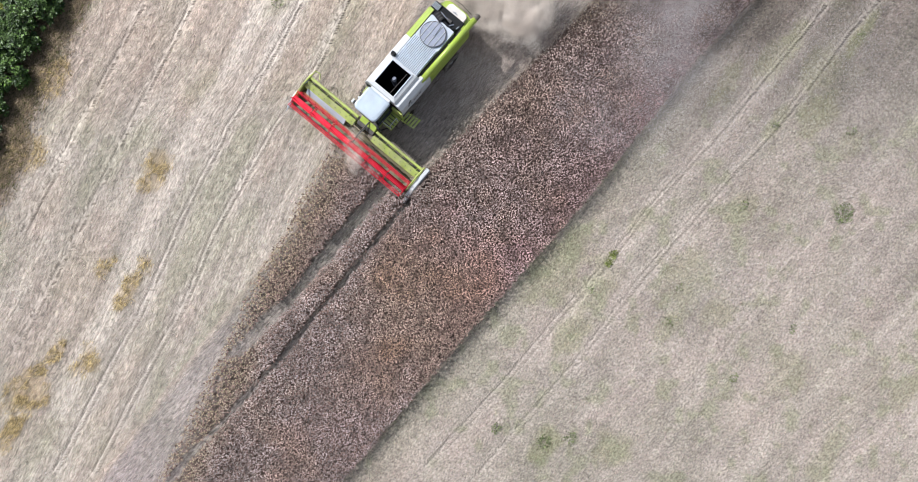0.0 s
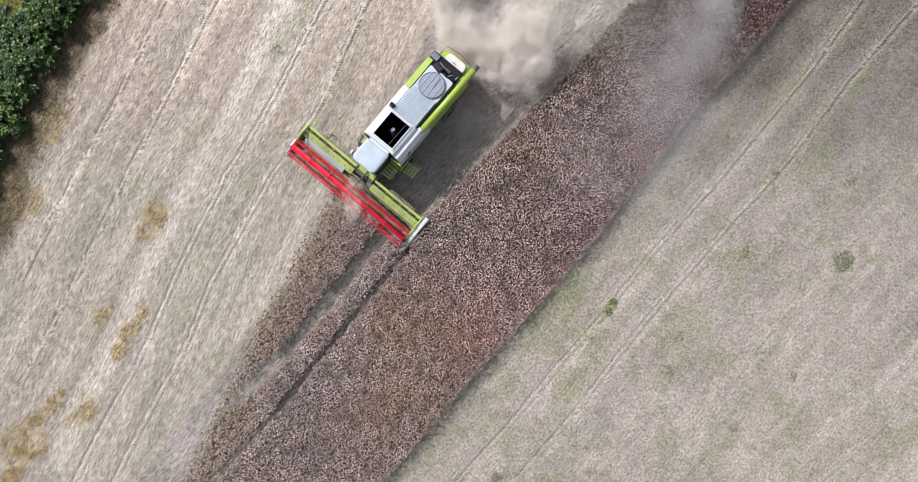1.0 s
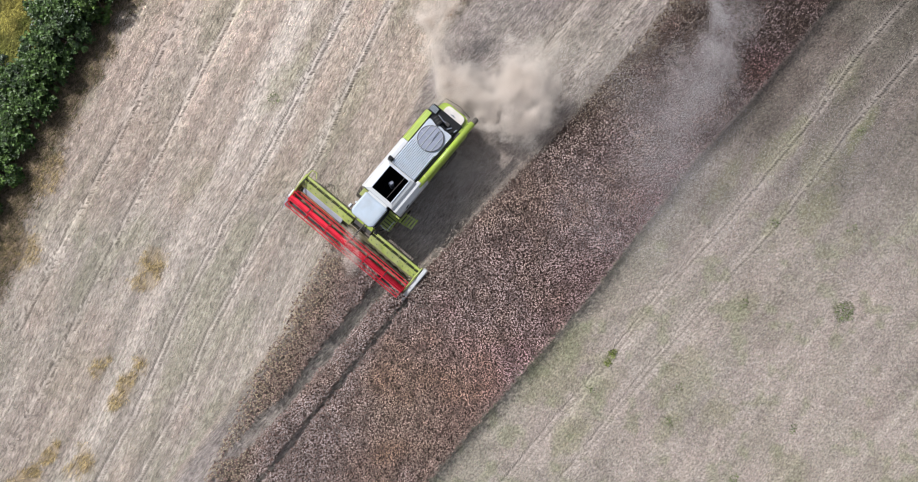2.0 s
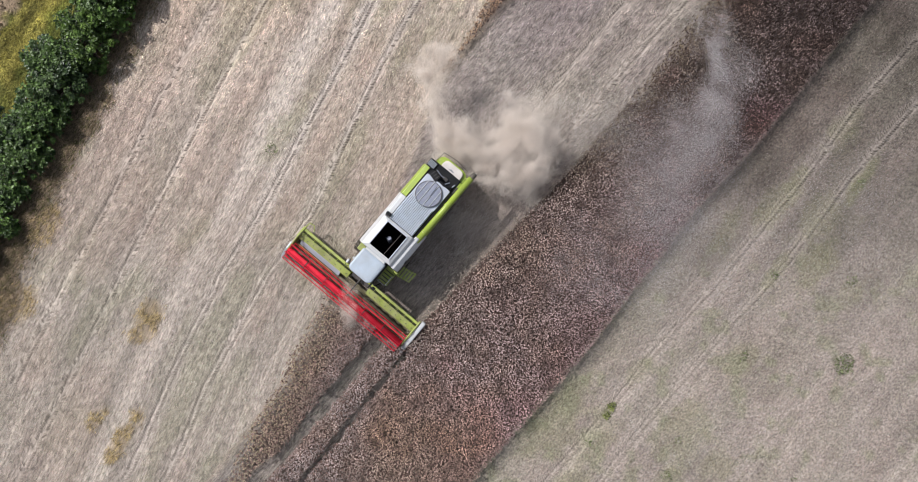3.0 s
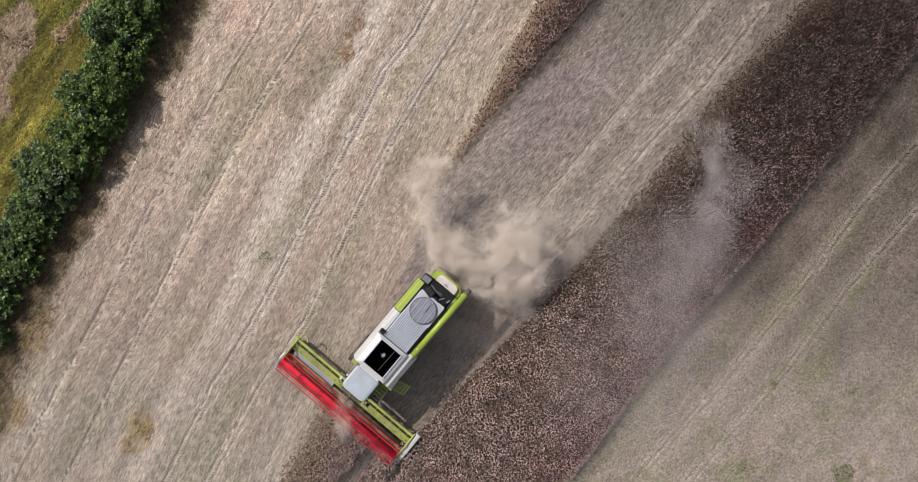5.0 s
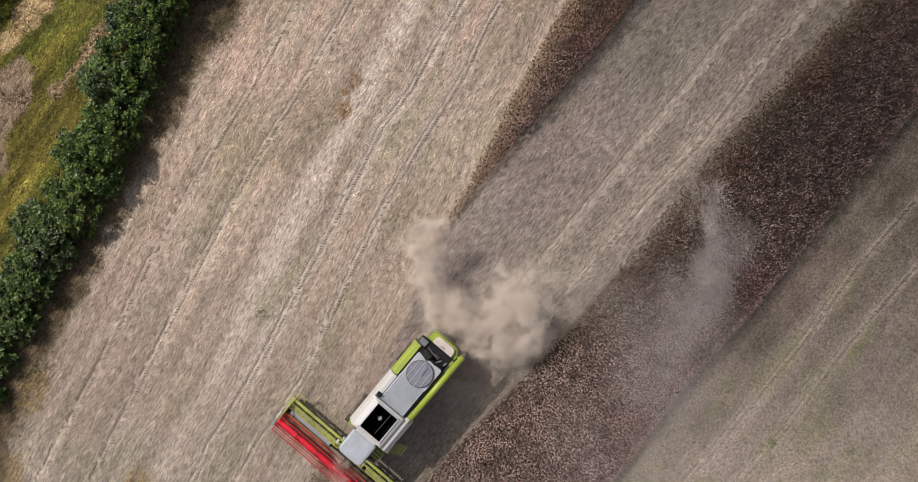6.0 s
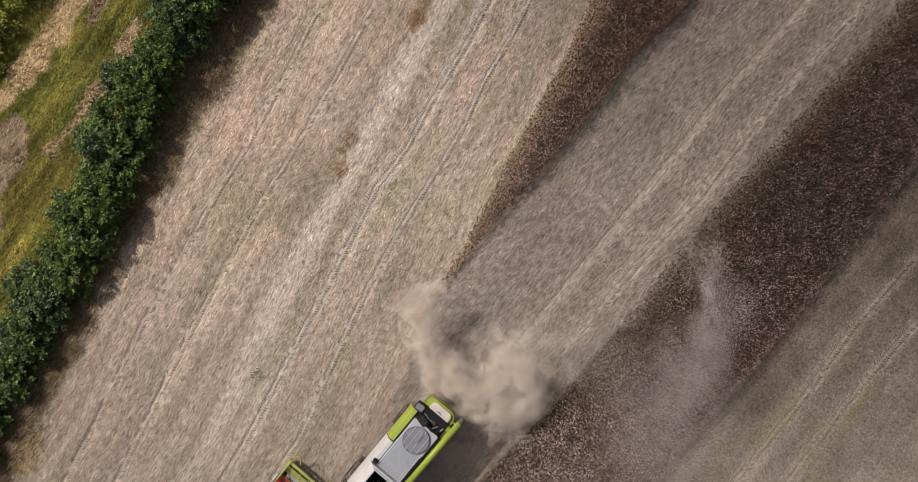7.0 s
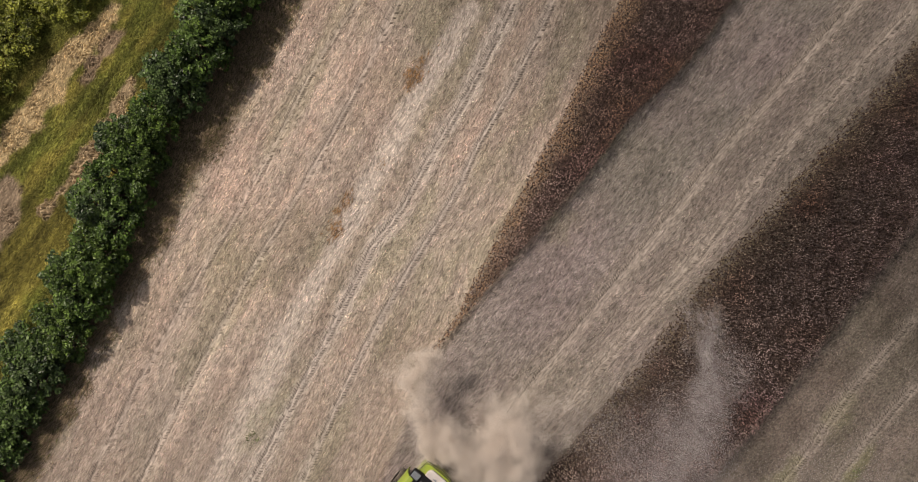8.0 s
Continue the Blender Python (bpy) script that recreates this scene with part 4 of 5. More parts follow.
    # end plates and crop dividers
    for s, mat, lab in ((1, PAINT_WHITE, "white side divider with a dusty silver edge"), (-1, STEEL, "small steel side divider")):
        y0, y1 = sorted((s * w, s * (w + 0.05)))
        part("end_plate", extrude_profile(B(), [(-1.62, 0.25), (-1.62, 1.12), (-1.1, 1.2), (-0.3, 0.85), (0.42, 0.34), (0.42, 0.2)], "y", y0, y1, 0.01), HEADER_GREEN, header)
        bm = B()
        y0, y1 = sorted((s * (w + 0.06), s * (w + (0.36 if s > 0 else 0.22))))
        if s > 0:
            extrude_profile(bm, [(-1.95, 0.55), (-1.95, 1.12), (-1.2, 1.26), (-0.3, 1.16), (0.30, 0.70), (0.72, 0.18), (0.3, 0.16), (-1.5, 0.30)], "y", y0, y1, 0.07)
        else:
            extrude_profile(bm, [(-0.55, 0.40), (-0.5, 0.84), (0.05, 0.80), (0.55, 0.42), (0.80, 0.18), (0.3, 0.16)], "y", y0, y1, 0.06)
        part("divider", bm, mat, header, lab)
        part("divider_tip", tube(B(), (0.55, s * (w + 0.14), 0.28), (0.98, s * (w + 0.10), 0.14), 0.05, 0.012, 10), STEEL, header)
    part("end_guard", bent(B(), [(-1.5, -w - 0.02, 1.2), (-2.15, -w + 0.06, 1.25), (-2.2, -w + 0.38, 1.22), (-1.9, -w + 0.6, 1.2)], 0.035), HEADER_GREEN, header)
    part("drive_cover", box(B(), -1.75, -1.0, -w - 0.14, -w - 0.03, 0.55, 1.12, 0.05), HEADER_GREEN, header)
    # the reel, with its bats and tines
    zr = 1.12
    reel = part("reel", tube(B(), (0, -w + 0.06, zr), (0, w - 0.06, zr), 0.185, seg=24), PAINT_RED, harvester, "bright red cylindrical pick-up reel", smooth=True)
    R = 0.60
    for k in range(6):
        a = radians(18 + 60 * k)
        bx, bz = R * cos(a), zr + R * sin(a)
        bat = part("reel_bat", tube(B(), (bx, -w + 0.08, bz), (bx, w - 0.08, bz), 0.026, seg=8), PAINT_RED, reel)
        qx, qz = (R - 0.15) * cos(a + 0.16), zr + (R - 0.15) * sin(a + 0.16)
        part("bat_stay", tube(B(), (qx, -w + 0.1, qz), (qx, w - 0.1, qz), 0.015, seg=6), PAINT_RED, bat)
        bm = B()
        n = 60
        for j in range(n):
            y = -w + 0.16 + (2 * w - 0.32) * j / (n - 1)
            tube(bm, (bx, y, bz), (bx - 0.05, y, bz - 0.24), 0.008, 0.005, 5, caps=False)
        part("tine_row", bm, DARK, reel)
    for k in range(7):
        y = -w + 0.12 + (2 * w - 0.24) * k / 6
        bm = B()
        for j in range(6):
            a = radians(18 + 60 * j)
            t = Matrix.Translation((0, y, zr)) @ Matrix.Rotation(-a, 4, "Y")
            box(bm, 0.10, R + 0.02, -0.012, 0.012, -0.03, 0.03, m=t)
        for j in range(6):
            a0, a1 = radians(18 + 60 * j), radians(78 + 60 * j)
            tube(bm, (R * 0.6 * cos(a0), y, zr + R * 0.6 * sin(a0)), (R * 0.6 * cos(a1), y, zr + R * 0.6 * sin(a1)), 0.016, seg=6)
        part("reel_spider", bm, PAINT_RED, reel)
    for k in range(1, 6):
        y = -w + 2 * w * k / 6
        part("coupling", tube(B(), (0, y - 0.035, zr), (0, y + 0.035, zr), 0.20, seg=24), DARK, reel, "dark band round the reel drum")
    for y in (-w + 0.02, w - 0.02, CY):
        arm = part("reel_arm", bent(B(), [(-1.85, y, 1.18), (-1.0, y, 1.38), (0.0, y, zr + 0.02)], 0.05, 8), HEADER_GREEN if y != CY else DARK, header)
        part("ram", tube(B(), (-1.6, y, 1.0), (-0.85, y, 1.32), 0.032, seg=10), STEEL, arm)


def build_body():
    # chassis and undersides
    part("chassis", extrude_profile(B(), [(-9.2, 0.95), (-9.5, 1.9), (-3.2, 1.9), (-3.0, 1.2), (-3.8, 0.85)], "y", CY - 0.85, CY + 0.85, 0.03), DARK, harvester)
    part("feeder_house", extrude_profile(B(), [(-1.45, 0.35), (-1.5, 1.0), (-3.3, 1.95), (-3.5, 1.2)], "y", CY - 0.62, CY + 0.62, 0.04), PAINT_GREEN, harvester, "dusty green feeder channel")
    part("axle", tube(B(), (-3.7, CY - 1.2, 0.95), (-3.7, CY + 1.2, 0.95), 0.18), DARK, harvester)
    part("rear_axle", tube(B(), (-8.2, CY - 1.2, 0.7), (-8.2, CY + 1.2, 0.7), 0.12), DARK, harvester)

    def wheel(x, y, r, w, side):
        bm = B()
        n = 40
        prof = [(-0.5, 0.60), (-0.5, 0.82), (-0.44, 0.94), (-0.3, 0.975), (0.3, 0.975), (0.44, 0.94), (0.5, 0.82), (0.5, 0.60)]
        rings = [[bm.verts.new((x + q * r * cos(2 * pi * k / n), y + p * w, r + q * r * sin(2 * pi * k / n))) for p, q in prof] for k in range(n)]
        for k in range(n):
            a, b = rings[k], rings[(k + 1) % n]
            for j in range(len(prof) - 1):
                bm.faces.new((a[j], a[j + 1], b[j + 1], b[j]))
        tyre = part("wheel", bm, RUBBER, harvester, "dusty black tractor tyre on a white rim", smooth=True)
        bm = B()
        for k in range(22):
            for s in (-1, 1):
                a = 2 * pi * (k + (0.5 if s > 0 else 0)) / 22
                m = Matrix.Translation((x, y, r)) @ Matrix.Rotation(a, 4, "Y") @ Matrix.Translation((0, s * w * 0.23, r * 0.985)) @ Matrix.Rotation(s * radians(40), 4, "Z")
                box(bm, -0.035, 0.035, -w * 0.28, w * 0.28, -0.03, 0.035, m=m)
        part("lugs", bm, RUBBER, tyre)
        bm = B()
        tube(bm, (x, y - side * 0.05, r), (x, y + side * w * 0.28, r), r * 0.60, r * 0.30, 24)
        tube(bm, (x, y, r), (x, y + side * w * 0.38, r), r * 0.16, seg=12)
        part("rim", bm, PAINT_WHITE, tyre)

    for s in (-1, 1):
        wheel(-3.7, CY + s * 1.28, 0.98, 0.72, s)
        wheel(-8.2, CY + s * 1.30, 0.70, 0.46, s)

    # side walls: one white panel ahead, one green panel behind, on each side
    def flank(name, s, x0, x1, mat, label, out=1.50, shoulder=1.12, top=3.42):
        y = lambda v: CY + s * v
        prof = [(y(out - 0.06), 1.55), (y(out), 2.1), (y(out), 2.85), (y(out - 0.12), 3.2), (y(shoulder + 0.06), top - 0.03), (y(shoulder - 0.25), top), (y(shoulder - 0.25), top - 0.08), (y(shoulder), top - 0.12), (y(out - 0.2), 3.1), (y(out - 0.08), 2.8), (y(out - 0.08), 2.1), (y(out - 0.14), 1.55)]
        return part(name, extrude_profile(B(), prof, "x", x0, x1, 0.02), mat, harvester, label)

    flank("side_panel", -1, -7.18, -3.42, PAINT_WHITE, "white painted side panel", 1.42, 1.16, 3.5)
    flank("side_panel", -1, -9.45, -7.21, PAINT_GREEN, "lime green side panel", 1.40, 1.14, 3.36)
    white_l = flank("side_panel", 1, -6.15, -3.42, PAINT_WHITE, "white painted side panel with grey marks", 1.54, 1.34, 3.30)
    flank("side_panel", 1, -9.9, -6.18, PAINT_GREEN, "lime green side panel", 1.50, 1.30, 3.20)
    # marks on the white panel
    bm = B()
    for k, wd in enumerate((0.16, 0.12, 0.16, 0.14, 0.14)):
        x = -4.0 - 0.26 * k
        box(bm, x - wd, x, CY + 1.541, CY + 1.548, 2.45, 2.72)
    part("printed_mark", bm, PRINT, white_l, "plain grey printed bars")

    # upper deck below everything, dark
    part("upper_deck", box(B(), -9.6, -5.62, CY - 1.0, CY + 1.2, 1.9, 3.2, 0.04), DARK, harvester)
    part("tank_floor", box(B(), -5.6, -3.3, CY - 1.0, CY + 1.2, 1.9, 2.26, 0.04), DARK, harvester)

    # grain tank: a white hood round an open dark bin
    x0, x1, y0, y1 = -5.58, -3.42, CY - 1.20, CY + 1.16
    ox0, ox1, oy0, oy1 = -5.36, -3.70, CY - 0.70, CY + 0.80
    hood = None
    bm = B()
    lower = [(x0, y0), (x1, y0), (x1, y1), (x0, y1)]
    mid_ = [(x0 + 0.02, y0 + 0.12), (x1 - 0.02, y0 + 0.12), (x1 - 0.02, y1 - 0.12), (x0 + 0.02, y1 - 0.12)]
    inner = [(ox0, oy0), (ox1, oy0), (ox1, oy1), (ox0, oy1)]
    deep = [(ox0 + 0.25, oy0 + 0.25), (ox1 - 0.25, oy0 + 0.25), (ox1 - 0.25, oy1 - 0.25), (ox0 + 0.25, oy1 - 0.25)]
    rings = [[bm.verts.new((*p, z)) for p in ring] for ring, z in ((lower, 3.1), (lower, 3.62), (mid_, 3.84), (inner, 3.96), ([(a * 0.999 + -4.53 * 0.001, b) for a, b in inner], 3.88))]
    for a, b in zip(rings, rings[1:]):
        for k in range(4):
            bm.faces.new((a[k], a[(k + 1) % 4], b[(k + 1) % 4], b[k]))
    edges = [e for e in bm.edges]
    bmesh.ops.bevel(bm, geom=[e for e in edges if not e.is_boundary], offset=0.03, segments=2, affect="EDGES", profile=0.5)
    hood = part("tank_hood", bm, PAINT_WHITE, harvester, "white hood round the open grain tank")
    bm = B()
    ri = [[bm.verts.new((*p, z)) for p in ring] for ring, z in ((inner, 3.90), ([(a, b) for a, b in inner], 3.0), (deep, 2.3))]
    for a, b in zip(ri, ri[1:]):
        for k in range(4):
            bm.faces.new((a[k], a[(k + 1) % 4], b[(k + 1) % 4], b[k]))
    bm.faces.new(ri[-1])
    part("tank_bin", bm, BIN, hood, "dark empty grain bin")
    part("tank_rim", extrude_profile(B(), rounded(ox0 - 0.09, ox0 - 0.02, oy0, oy1, 0.02, 2), "z", 3.93, 4.0), GREY_SHEET, hood)
    bm = B()
    tube(bm, (-4.55, CY + 0.05, 2.3), (-4.62, CY - 0.02, 3.25), 0.09, seg=12)
    tube(bm, (-4.62, CY - 0.02, 3.25), (-4.66, CY - 0.05, 3.4), 0.16, 0.12, 14)
    tube(bm, (-4.4, CY + 0.1, 2.75), (-4.55, CY - 0.3, 2.8), 0.03, seg=8)
    part("filling_auger", bm, MESH_GREY, hood, "dull steel filling auger")
    part("cross_bar", tube(B(), (ox0, CY + 0.35, 3.2), (ox1, CY + 0.30, 3.2), 0.022, seg=8), DARK, hood)
    for s, y in ((-1, oy0), (1, oy1)):
        part("flap_seal", box(B(), ox0, ox1, y - 0.035, y + 0.035, 3.95, 3.985, 0.01), GREY_SHEET, hood)

    # ribbed deck behind the tank
    bm = B()
    dx0, dx1, dy0, dy1 = -7.52, -5.60, CY - 0.80, CY + 0.94
    box(bm, dx0, dx1, dy0, dy1, 3.30, 3.56, 0.02)
    deck = part("service_deck", bm, GREY_SHEET, harvester, "pale grey ribbed sheet deck")
    for k in range(15):
        y = dy0 + 0.07 + (dy1 - dy0 - 0.14) * k / 14
        part("rib", extrude_profile(B(), [(y - 0.036, 3.558), (y - 0.022, 3.60), (y + 0.022, 3.60), (y + 0.036, 3.558)], "x", dx0 + 0.02, dx1 - 0.02), GREY_SHEET, deck)
    # small dark fittings between tank and deck
    fit_ = part("deck_fitting", box(B(), -5.86, -5.66, CY - 1.12, CY - 0.84, 3.5, 3.78, 0.03), BLACK, harvester)
    part("cap", tube(B(), (-5.62, CY - 1.02, 3.6), (-5.62, CY - 1.02, 3.72), 0.07, seg=14), DARK, fit_)
    part("side_cover", box(B(), -7.18, -5.62, CY - 1.12, CY - 0.83, 3.30, 3.52, 0.04), PAINT_WHITE, harvester)

    # radiator housing with the round dust sieve
    bm = B()
    extrude_profile(bm, rounded(-9.10, -7.50, CY - 0.78, CY + 0.98, (0.1, 0.1, 0.1, 0.1), 3), "z", 3.2, 3.56, 0.02)
    housing = part("radiator_housing", bm, GREY_SHEET, harvester, "grey housing of the round radiator sieve")
    cx, cy, r = -8.16, CY + 0.09, 0.78
    sieve = part("dust_sieve", tube(B(), (cx, cy, 3.5), (cx, cy, 3.66), r, r * 0.97, 48), MESH_GREY, housing, "round dark grey sieve screen")
    bm = B()
    for k in range(48):
        a0, a1 = 2 * pi * k / 48, 2 * pi * (k + 1) / 48
        tube(bm, (cx + r * cos(a0), cy + r * sin(a0), 3.66), (cx + r * cos(a1), cy + r * sin(a1), 3.66), 0.022, seg=6)
    part("ring", bm, DARK, sieve)
    for k in range(4):
        y = cy - 0.5 + 0.33 * k
        half = math.sqrt(r * r - (y - cy) ** 2)
        part("bar", tube(B(), (cx - half, y, 3.69), (cx + half, y, 3.69), 0.017, seg=6), PAINT_WHITE, sieve)
    part("cross_bar", tube(B(), (cx, cy - r, 3.675), (cx, cy + r, 3.675), 0.014, seg=6), STEEL, sieve)
    part("suction_arm", extrude_profile(B(), [(cx - 0.62, cy - 0.06), (cx - 0.62, cy + 0.12), (cx + 0.05, cy + 0.16), (cx + 0.05, cy - 0.05)], "z", 3.665, 3.74, 0.02), MESH_GREY, sieve)
    # engine air intake, hose, tank at the rear
    part("engine_bay", box(B(), -10.0, -8.95, CY - 0.95, CY + 1.05, 2.6, 3.25, 0.05), BLACK, harvester, "dark engine bay")
    cleaner = part("air_cleaner", tube(B(), (-9.32, CY - 0.62, 3.42), (-9.18, CY - 0.02, 3.46), 0.25, seg=20), BLACK, harvester, "black drum air cleaner", smooth=False)
    for k in range(3):
        f = 0.2 + 0.3 * k
        p = Vector((-9.32, CY - 0.62, 3.42)).lerp(Vector((-9.18, CY - 0.02, 3.46)), f)
        d = Vector((0.14, 0.6, 0.04)).normalized() * 0.02
        part("band", tube(B(), p - d, p + d, 0.265, seg=20), DARK, cleaner)
    part("intake_hose", bent(B(), [(-9.2, CY + 0.0, 3.46), (-9.12, CY + 0.42, 3.5), (-9.14, CY + 0.72, 3.42), (-9.4, CY + 0.92, 3.2)], 0.095, 12), BLACK, cleaner)
    for pts, rad in (([(-9.02, CY - 0.55, 3.3), (-9.0, CY - 0.1, 3.42), (-9.12, CY + 0.35, 3.38), (-9.5, CY + 0.6, 3.26)], 0.04), ([(-9.62, CY - 0.5, 3.27), (-9.5, CY - 0.05, 3.34), (-9.55, CY + 0.4, 3.28)], 0.03),
                     ([(-9.0, CY + 0.55, 3.3), (-9.2, CY + 0.85, 3.34), (-9.6, CY + 0.92, 3.26)], 0.045)):
        part("engine_pipe", bent(B(), pts, rad, 8), MESH_GREY, harvester, "dull grey engine pipe")
    part("exhaust_box", box(B(), -9.62, -9.40, CY + 0.05, CY + 0.42, 3.2, 3.34, 0.04), DARK, harvester)
    grille = part("intake_grille", box(B(), -9.98, -9.42, CY - 1.22, CY - 0.62, 2.9, 3.36, 0.09), BLACK, harvester, "black slatted intake box")
    for k in range(6):
        y = CY - 1.14 + 0.085 * k
        part("slat", box(B(), -9.90, -9.52, y - 0.018, y + 0.018, 3.35, 3.385, 0.006, 1), GREY_SHEET, grille)
    # tail hood
    tail = part("tail_hood", extrude_profile(B(), rounded(-10.62, -9.50, CY - 0.92, CY + 1.18, (0.15, 0.45, 0.45, 0.15), 5), "z", 1.5, 2.92, 0.06), PAINT_GREEN, harvester, "rounded lime green tail hood")
    part("tail_panel", extrude_profile(B(), rounded(-10.52, -9.68, CY - 0.50, CY + 0.92, (0.08, 0.28, 0.28, 0.08), 4), "z", 2.9, 3.12, 0.05), DUSTY_WHITE, tail, "dusty white tail panel")
    bm = B()
    box(bm, -10.16, -10.10, CY + 0.02, CY + 0.36, 3.121, 3.128)
    box(bm, -10.22, -10.16, CY + 0.14, CY + 0.22, 3.121, 3.128)
    for k in range(4):
        box(bm, -10.02, -9.97, CY - 0.28 + 0.22 * k, CY - 0.16 + 0.22 * k, 3.121, 3.128)
    part("printed_mark", bm, PRINT, tail, "small dark printed bars")
    part("rear_rail", bent(B(), [(-10.05, CY - 0.95, 2.95), (-10.72, CY - 0.85, 3.02), (-10.85, CY + 0.1, 3.02), (-10.72, CY + 1.0, 3.02)], 0.018, 6), DARK, tail)
    part("straw_chopper", extrude_profile(B(), [(-9.7, 0.9), (-9.7, 1.6), (-10.5, 1.55), (-10.9, 1.1), (-10.6, 0.85)], "y", CY - 0.85, CY + 0.95, 0.04), DARK, harvester)
    # unloading auger laid along the side
    spout = part("unloading_auger", tube(B(), (-5.5, CY + 1.32, 3.42), (-10.5, CY + 1.42, 3.50), 0.185, seg=24), PAINT_GREEN, harvester, "long lime green unloading tube", smooth=True)
    part("rubber_spout", tube(B(), (-10.48, CY + 1.42, 3.5), (-10.85, CY + 1.44, 3.42), 0.17, 0.15, 18), RUBBER, spout, "black rubber spout")
    for x in (-6.2, -8.3, -10.3):
        part("flange", tube(B(), (x - 0.03, CY + 1.335, 3.45), (x + 0.03, CY + 1.335, 3.45), 0.20, seg=24), PAINT_GREEN, spout)
    part("auger_cover", extrude_profile(B(), [(CY + 1.12, 3.66), (CY + 1.34, 3.66), (CY + 1.60, 3.36), (CY + 1.60, 3.05), (CY + 1.12, 3.05)], "x", -5.75, -3.40, 0.03), PAINT_WHITE, harvester)
    part("gap_tray", box(B(), -9.0, -5.6, CY + 0.99, CY + 1.14, 3.0, 3.3, 0.02), DARK, harvester)
    part("latch", bent(B(), [(-3.95, CY + 1.50, 3.2), (-4.12, CY + 1.62, 3.34), (-4.3, CY + 1.55, 3.36)], 0.045, 8), BLACK, harvester)


def build_cab():
    outline = rounded(-3.30, -1.76, CY - 0.84, CY + 0.85, (0.30, 0.12, 0.12, 0.30), 6)
    cab = part("cab", extrude_profile(B(), rounded(-3.22, -1.95, CY - 0.72, CY + 0.74, (0.2, 0.08, 0.08, 0.2), 4), "z", 1.95, 3.5, 0.02), GLASS, harvester, "dark glazed driver's cab")
    for x, y in ((-1.99, CY - 0.68), (-1.99, CY + 0.70), (-3.2, CY - 0.72), (-3.2, CY + 0.74)):
        part("pillar", tube(B(), (x, y, 1.95), (x, y, 3.5), 0.05, seg=8), BLACK, cab)
    part("cab_floor", extrude_profile(B(), rounded(-3.35, -1.85, CY - 0.78, CY + 0.80, 0.15, 4), "z", 1.78, 1.98, 0.03), DARK, cab)
    bm = B()
    layers = ((1.0, 3.50), (1.0, 3.62), (0.96, 3.70), (0.86, 3.735))
    mid_x, mid_y = -2.5, CY + 0.01
    rings = [[bm.verts.new((mid_x + (x - mid_x) * k, mid_y + (y - mid_y) * k, z)) for x, y in outline] for k, z in layers]
    for a, b in zip(rings, rings[1:]):
        for i in range(len(a)):
            bm.faces.new((a[i], a[(i + 1) % len(a)], b[(i + 1) % len(a)], b[i]))
    bm.faces.new(rings[-1])
    bm.faces.new(rings[0][::-1])
    roof = part("cab_roof", bm, ROOF_WHITE, cab, "smooth pale blue-grey cab roof")
    bm = B()
    inner = [(mid_x + (x - mid_x) * 0.78, mid_y + (y - mid_y) * 0.80) for x, y in outline]
    extrude_profile(bm, inner, "z", 3.733, 3.752, 0.006)
    part("roof_hatch", bm, ROOF_WHITE, roof)
    part("roof_rear", box(B(), -3.48, -3.20, CY - 0.72, CY + 0.74, 3.46, 3.66, 0.05), PAINT_WHITE, roof)
    for y in (CY - 0.5, CY - 0.25, CY + 0.27, CY + 0.52):
        part("work_lamp", box(B(), -1.88, -1.79, y - 0.08, y + 0.08, 3.5, 3.6, 0.02), LAMP, roof)
    mirror = part("mirror", bent(B(), [(-2.0, CY - 0.75, 3.3), (-1.75, CY - 1.0, 3.35), (-1.85, CY - 1.1, 3.3)], 0.02, 6), DARK, cab)
    part("mirror_head", box(B(), -2.18, -1.92, CY - 1.16, CY - 1.02, 2.95, 3.4, 0.03), PAINT_WHITE, mirror)
    part("beacon", tube(B(), (-2.42, CY - 0.92, 3.2), (-2.42, CY - 0.92, 3.45), 0.07, seg=12), PAINT_WHITE, cab)
    mirror = part("mirror", bent(B(), [(-2.0, CY + 0.77, 3.3), (-1.72, CY + 0.95, 3.32), (-1.72, CY + 1.1, 3.25)], 0.02, 6), DARK, cab)
    part("mirror_head", box(B(), -1.80, -1.66, CY + 1.02, CY + 1.22, 2.8, 3.25, 0.03), BLACK, mirror)
    # platform and ladder on the left-hand side, steps of green checker plate
    deck = part("platform", box(B(), -3.75, -2.25, CY + 0.82, CY + 1.55, 1.82, 1.88, 0.01), HEADER_GREEN, harvester, "green cab platform")
    for k in range(7):
        x = -3.65 + 0.21 * k
        part("tread", box(B(), x - 0.03, x + 0.03, CY + 0.88, CY + 1.5, 1.88, 1.895), DARK, deck)
    part("front_shield", extrude_profile(B(), [(-3.35, CY + 0.9), (-3.35, CY + 1.66), (-3.25, CY + 1.66), (-3.2, CY + 0.9)], "z", 1.9, 3.0, 0.02), HEADER_GREEN, deck, "lime green shield")
    part("handrail", bent(B(), [(-2.3, CY + 1.5, 1.88), (-2.3, CY + 1.52, 2.85), (-2.95, CY + 1.52, 2.9), (-2.95, CY + 1.52, 1.88)], 0.02, 8), STEEL, deck)
    part("handrail", bent(B(), [(-2.3, CY + 0.95, 1.88), (-2.25, CY + 0.95, 2.75), (-2.25, CY + 1.45, 2.8)], 0.02, 8), STEEL, deck)
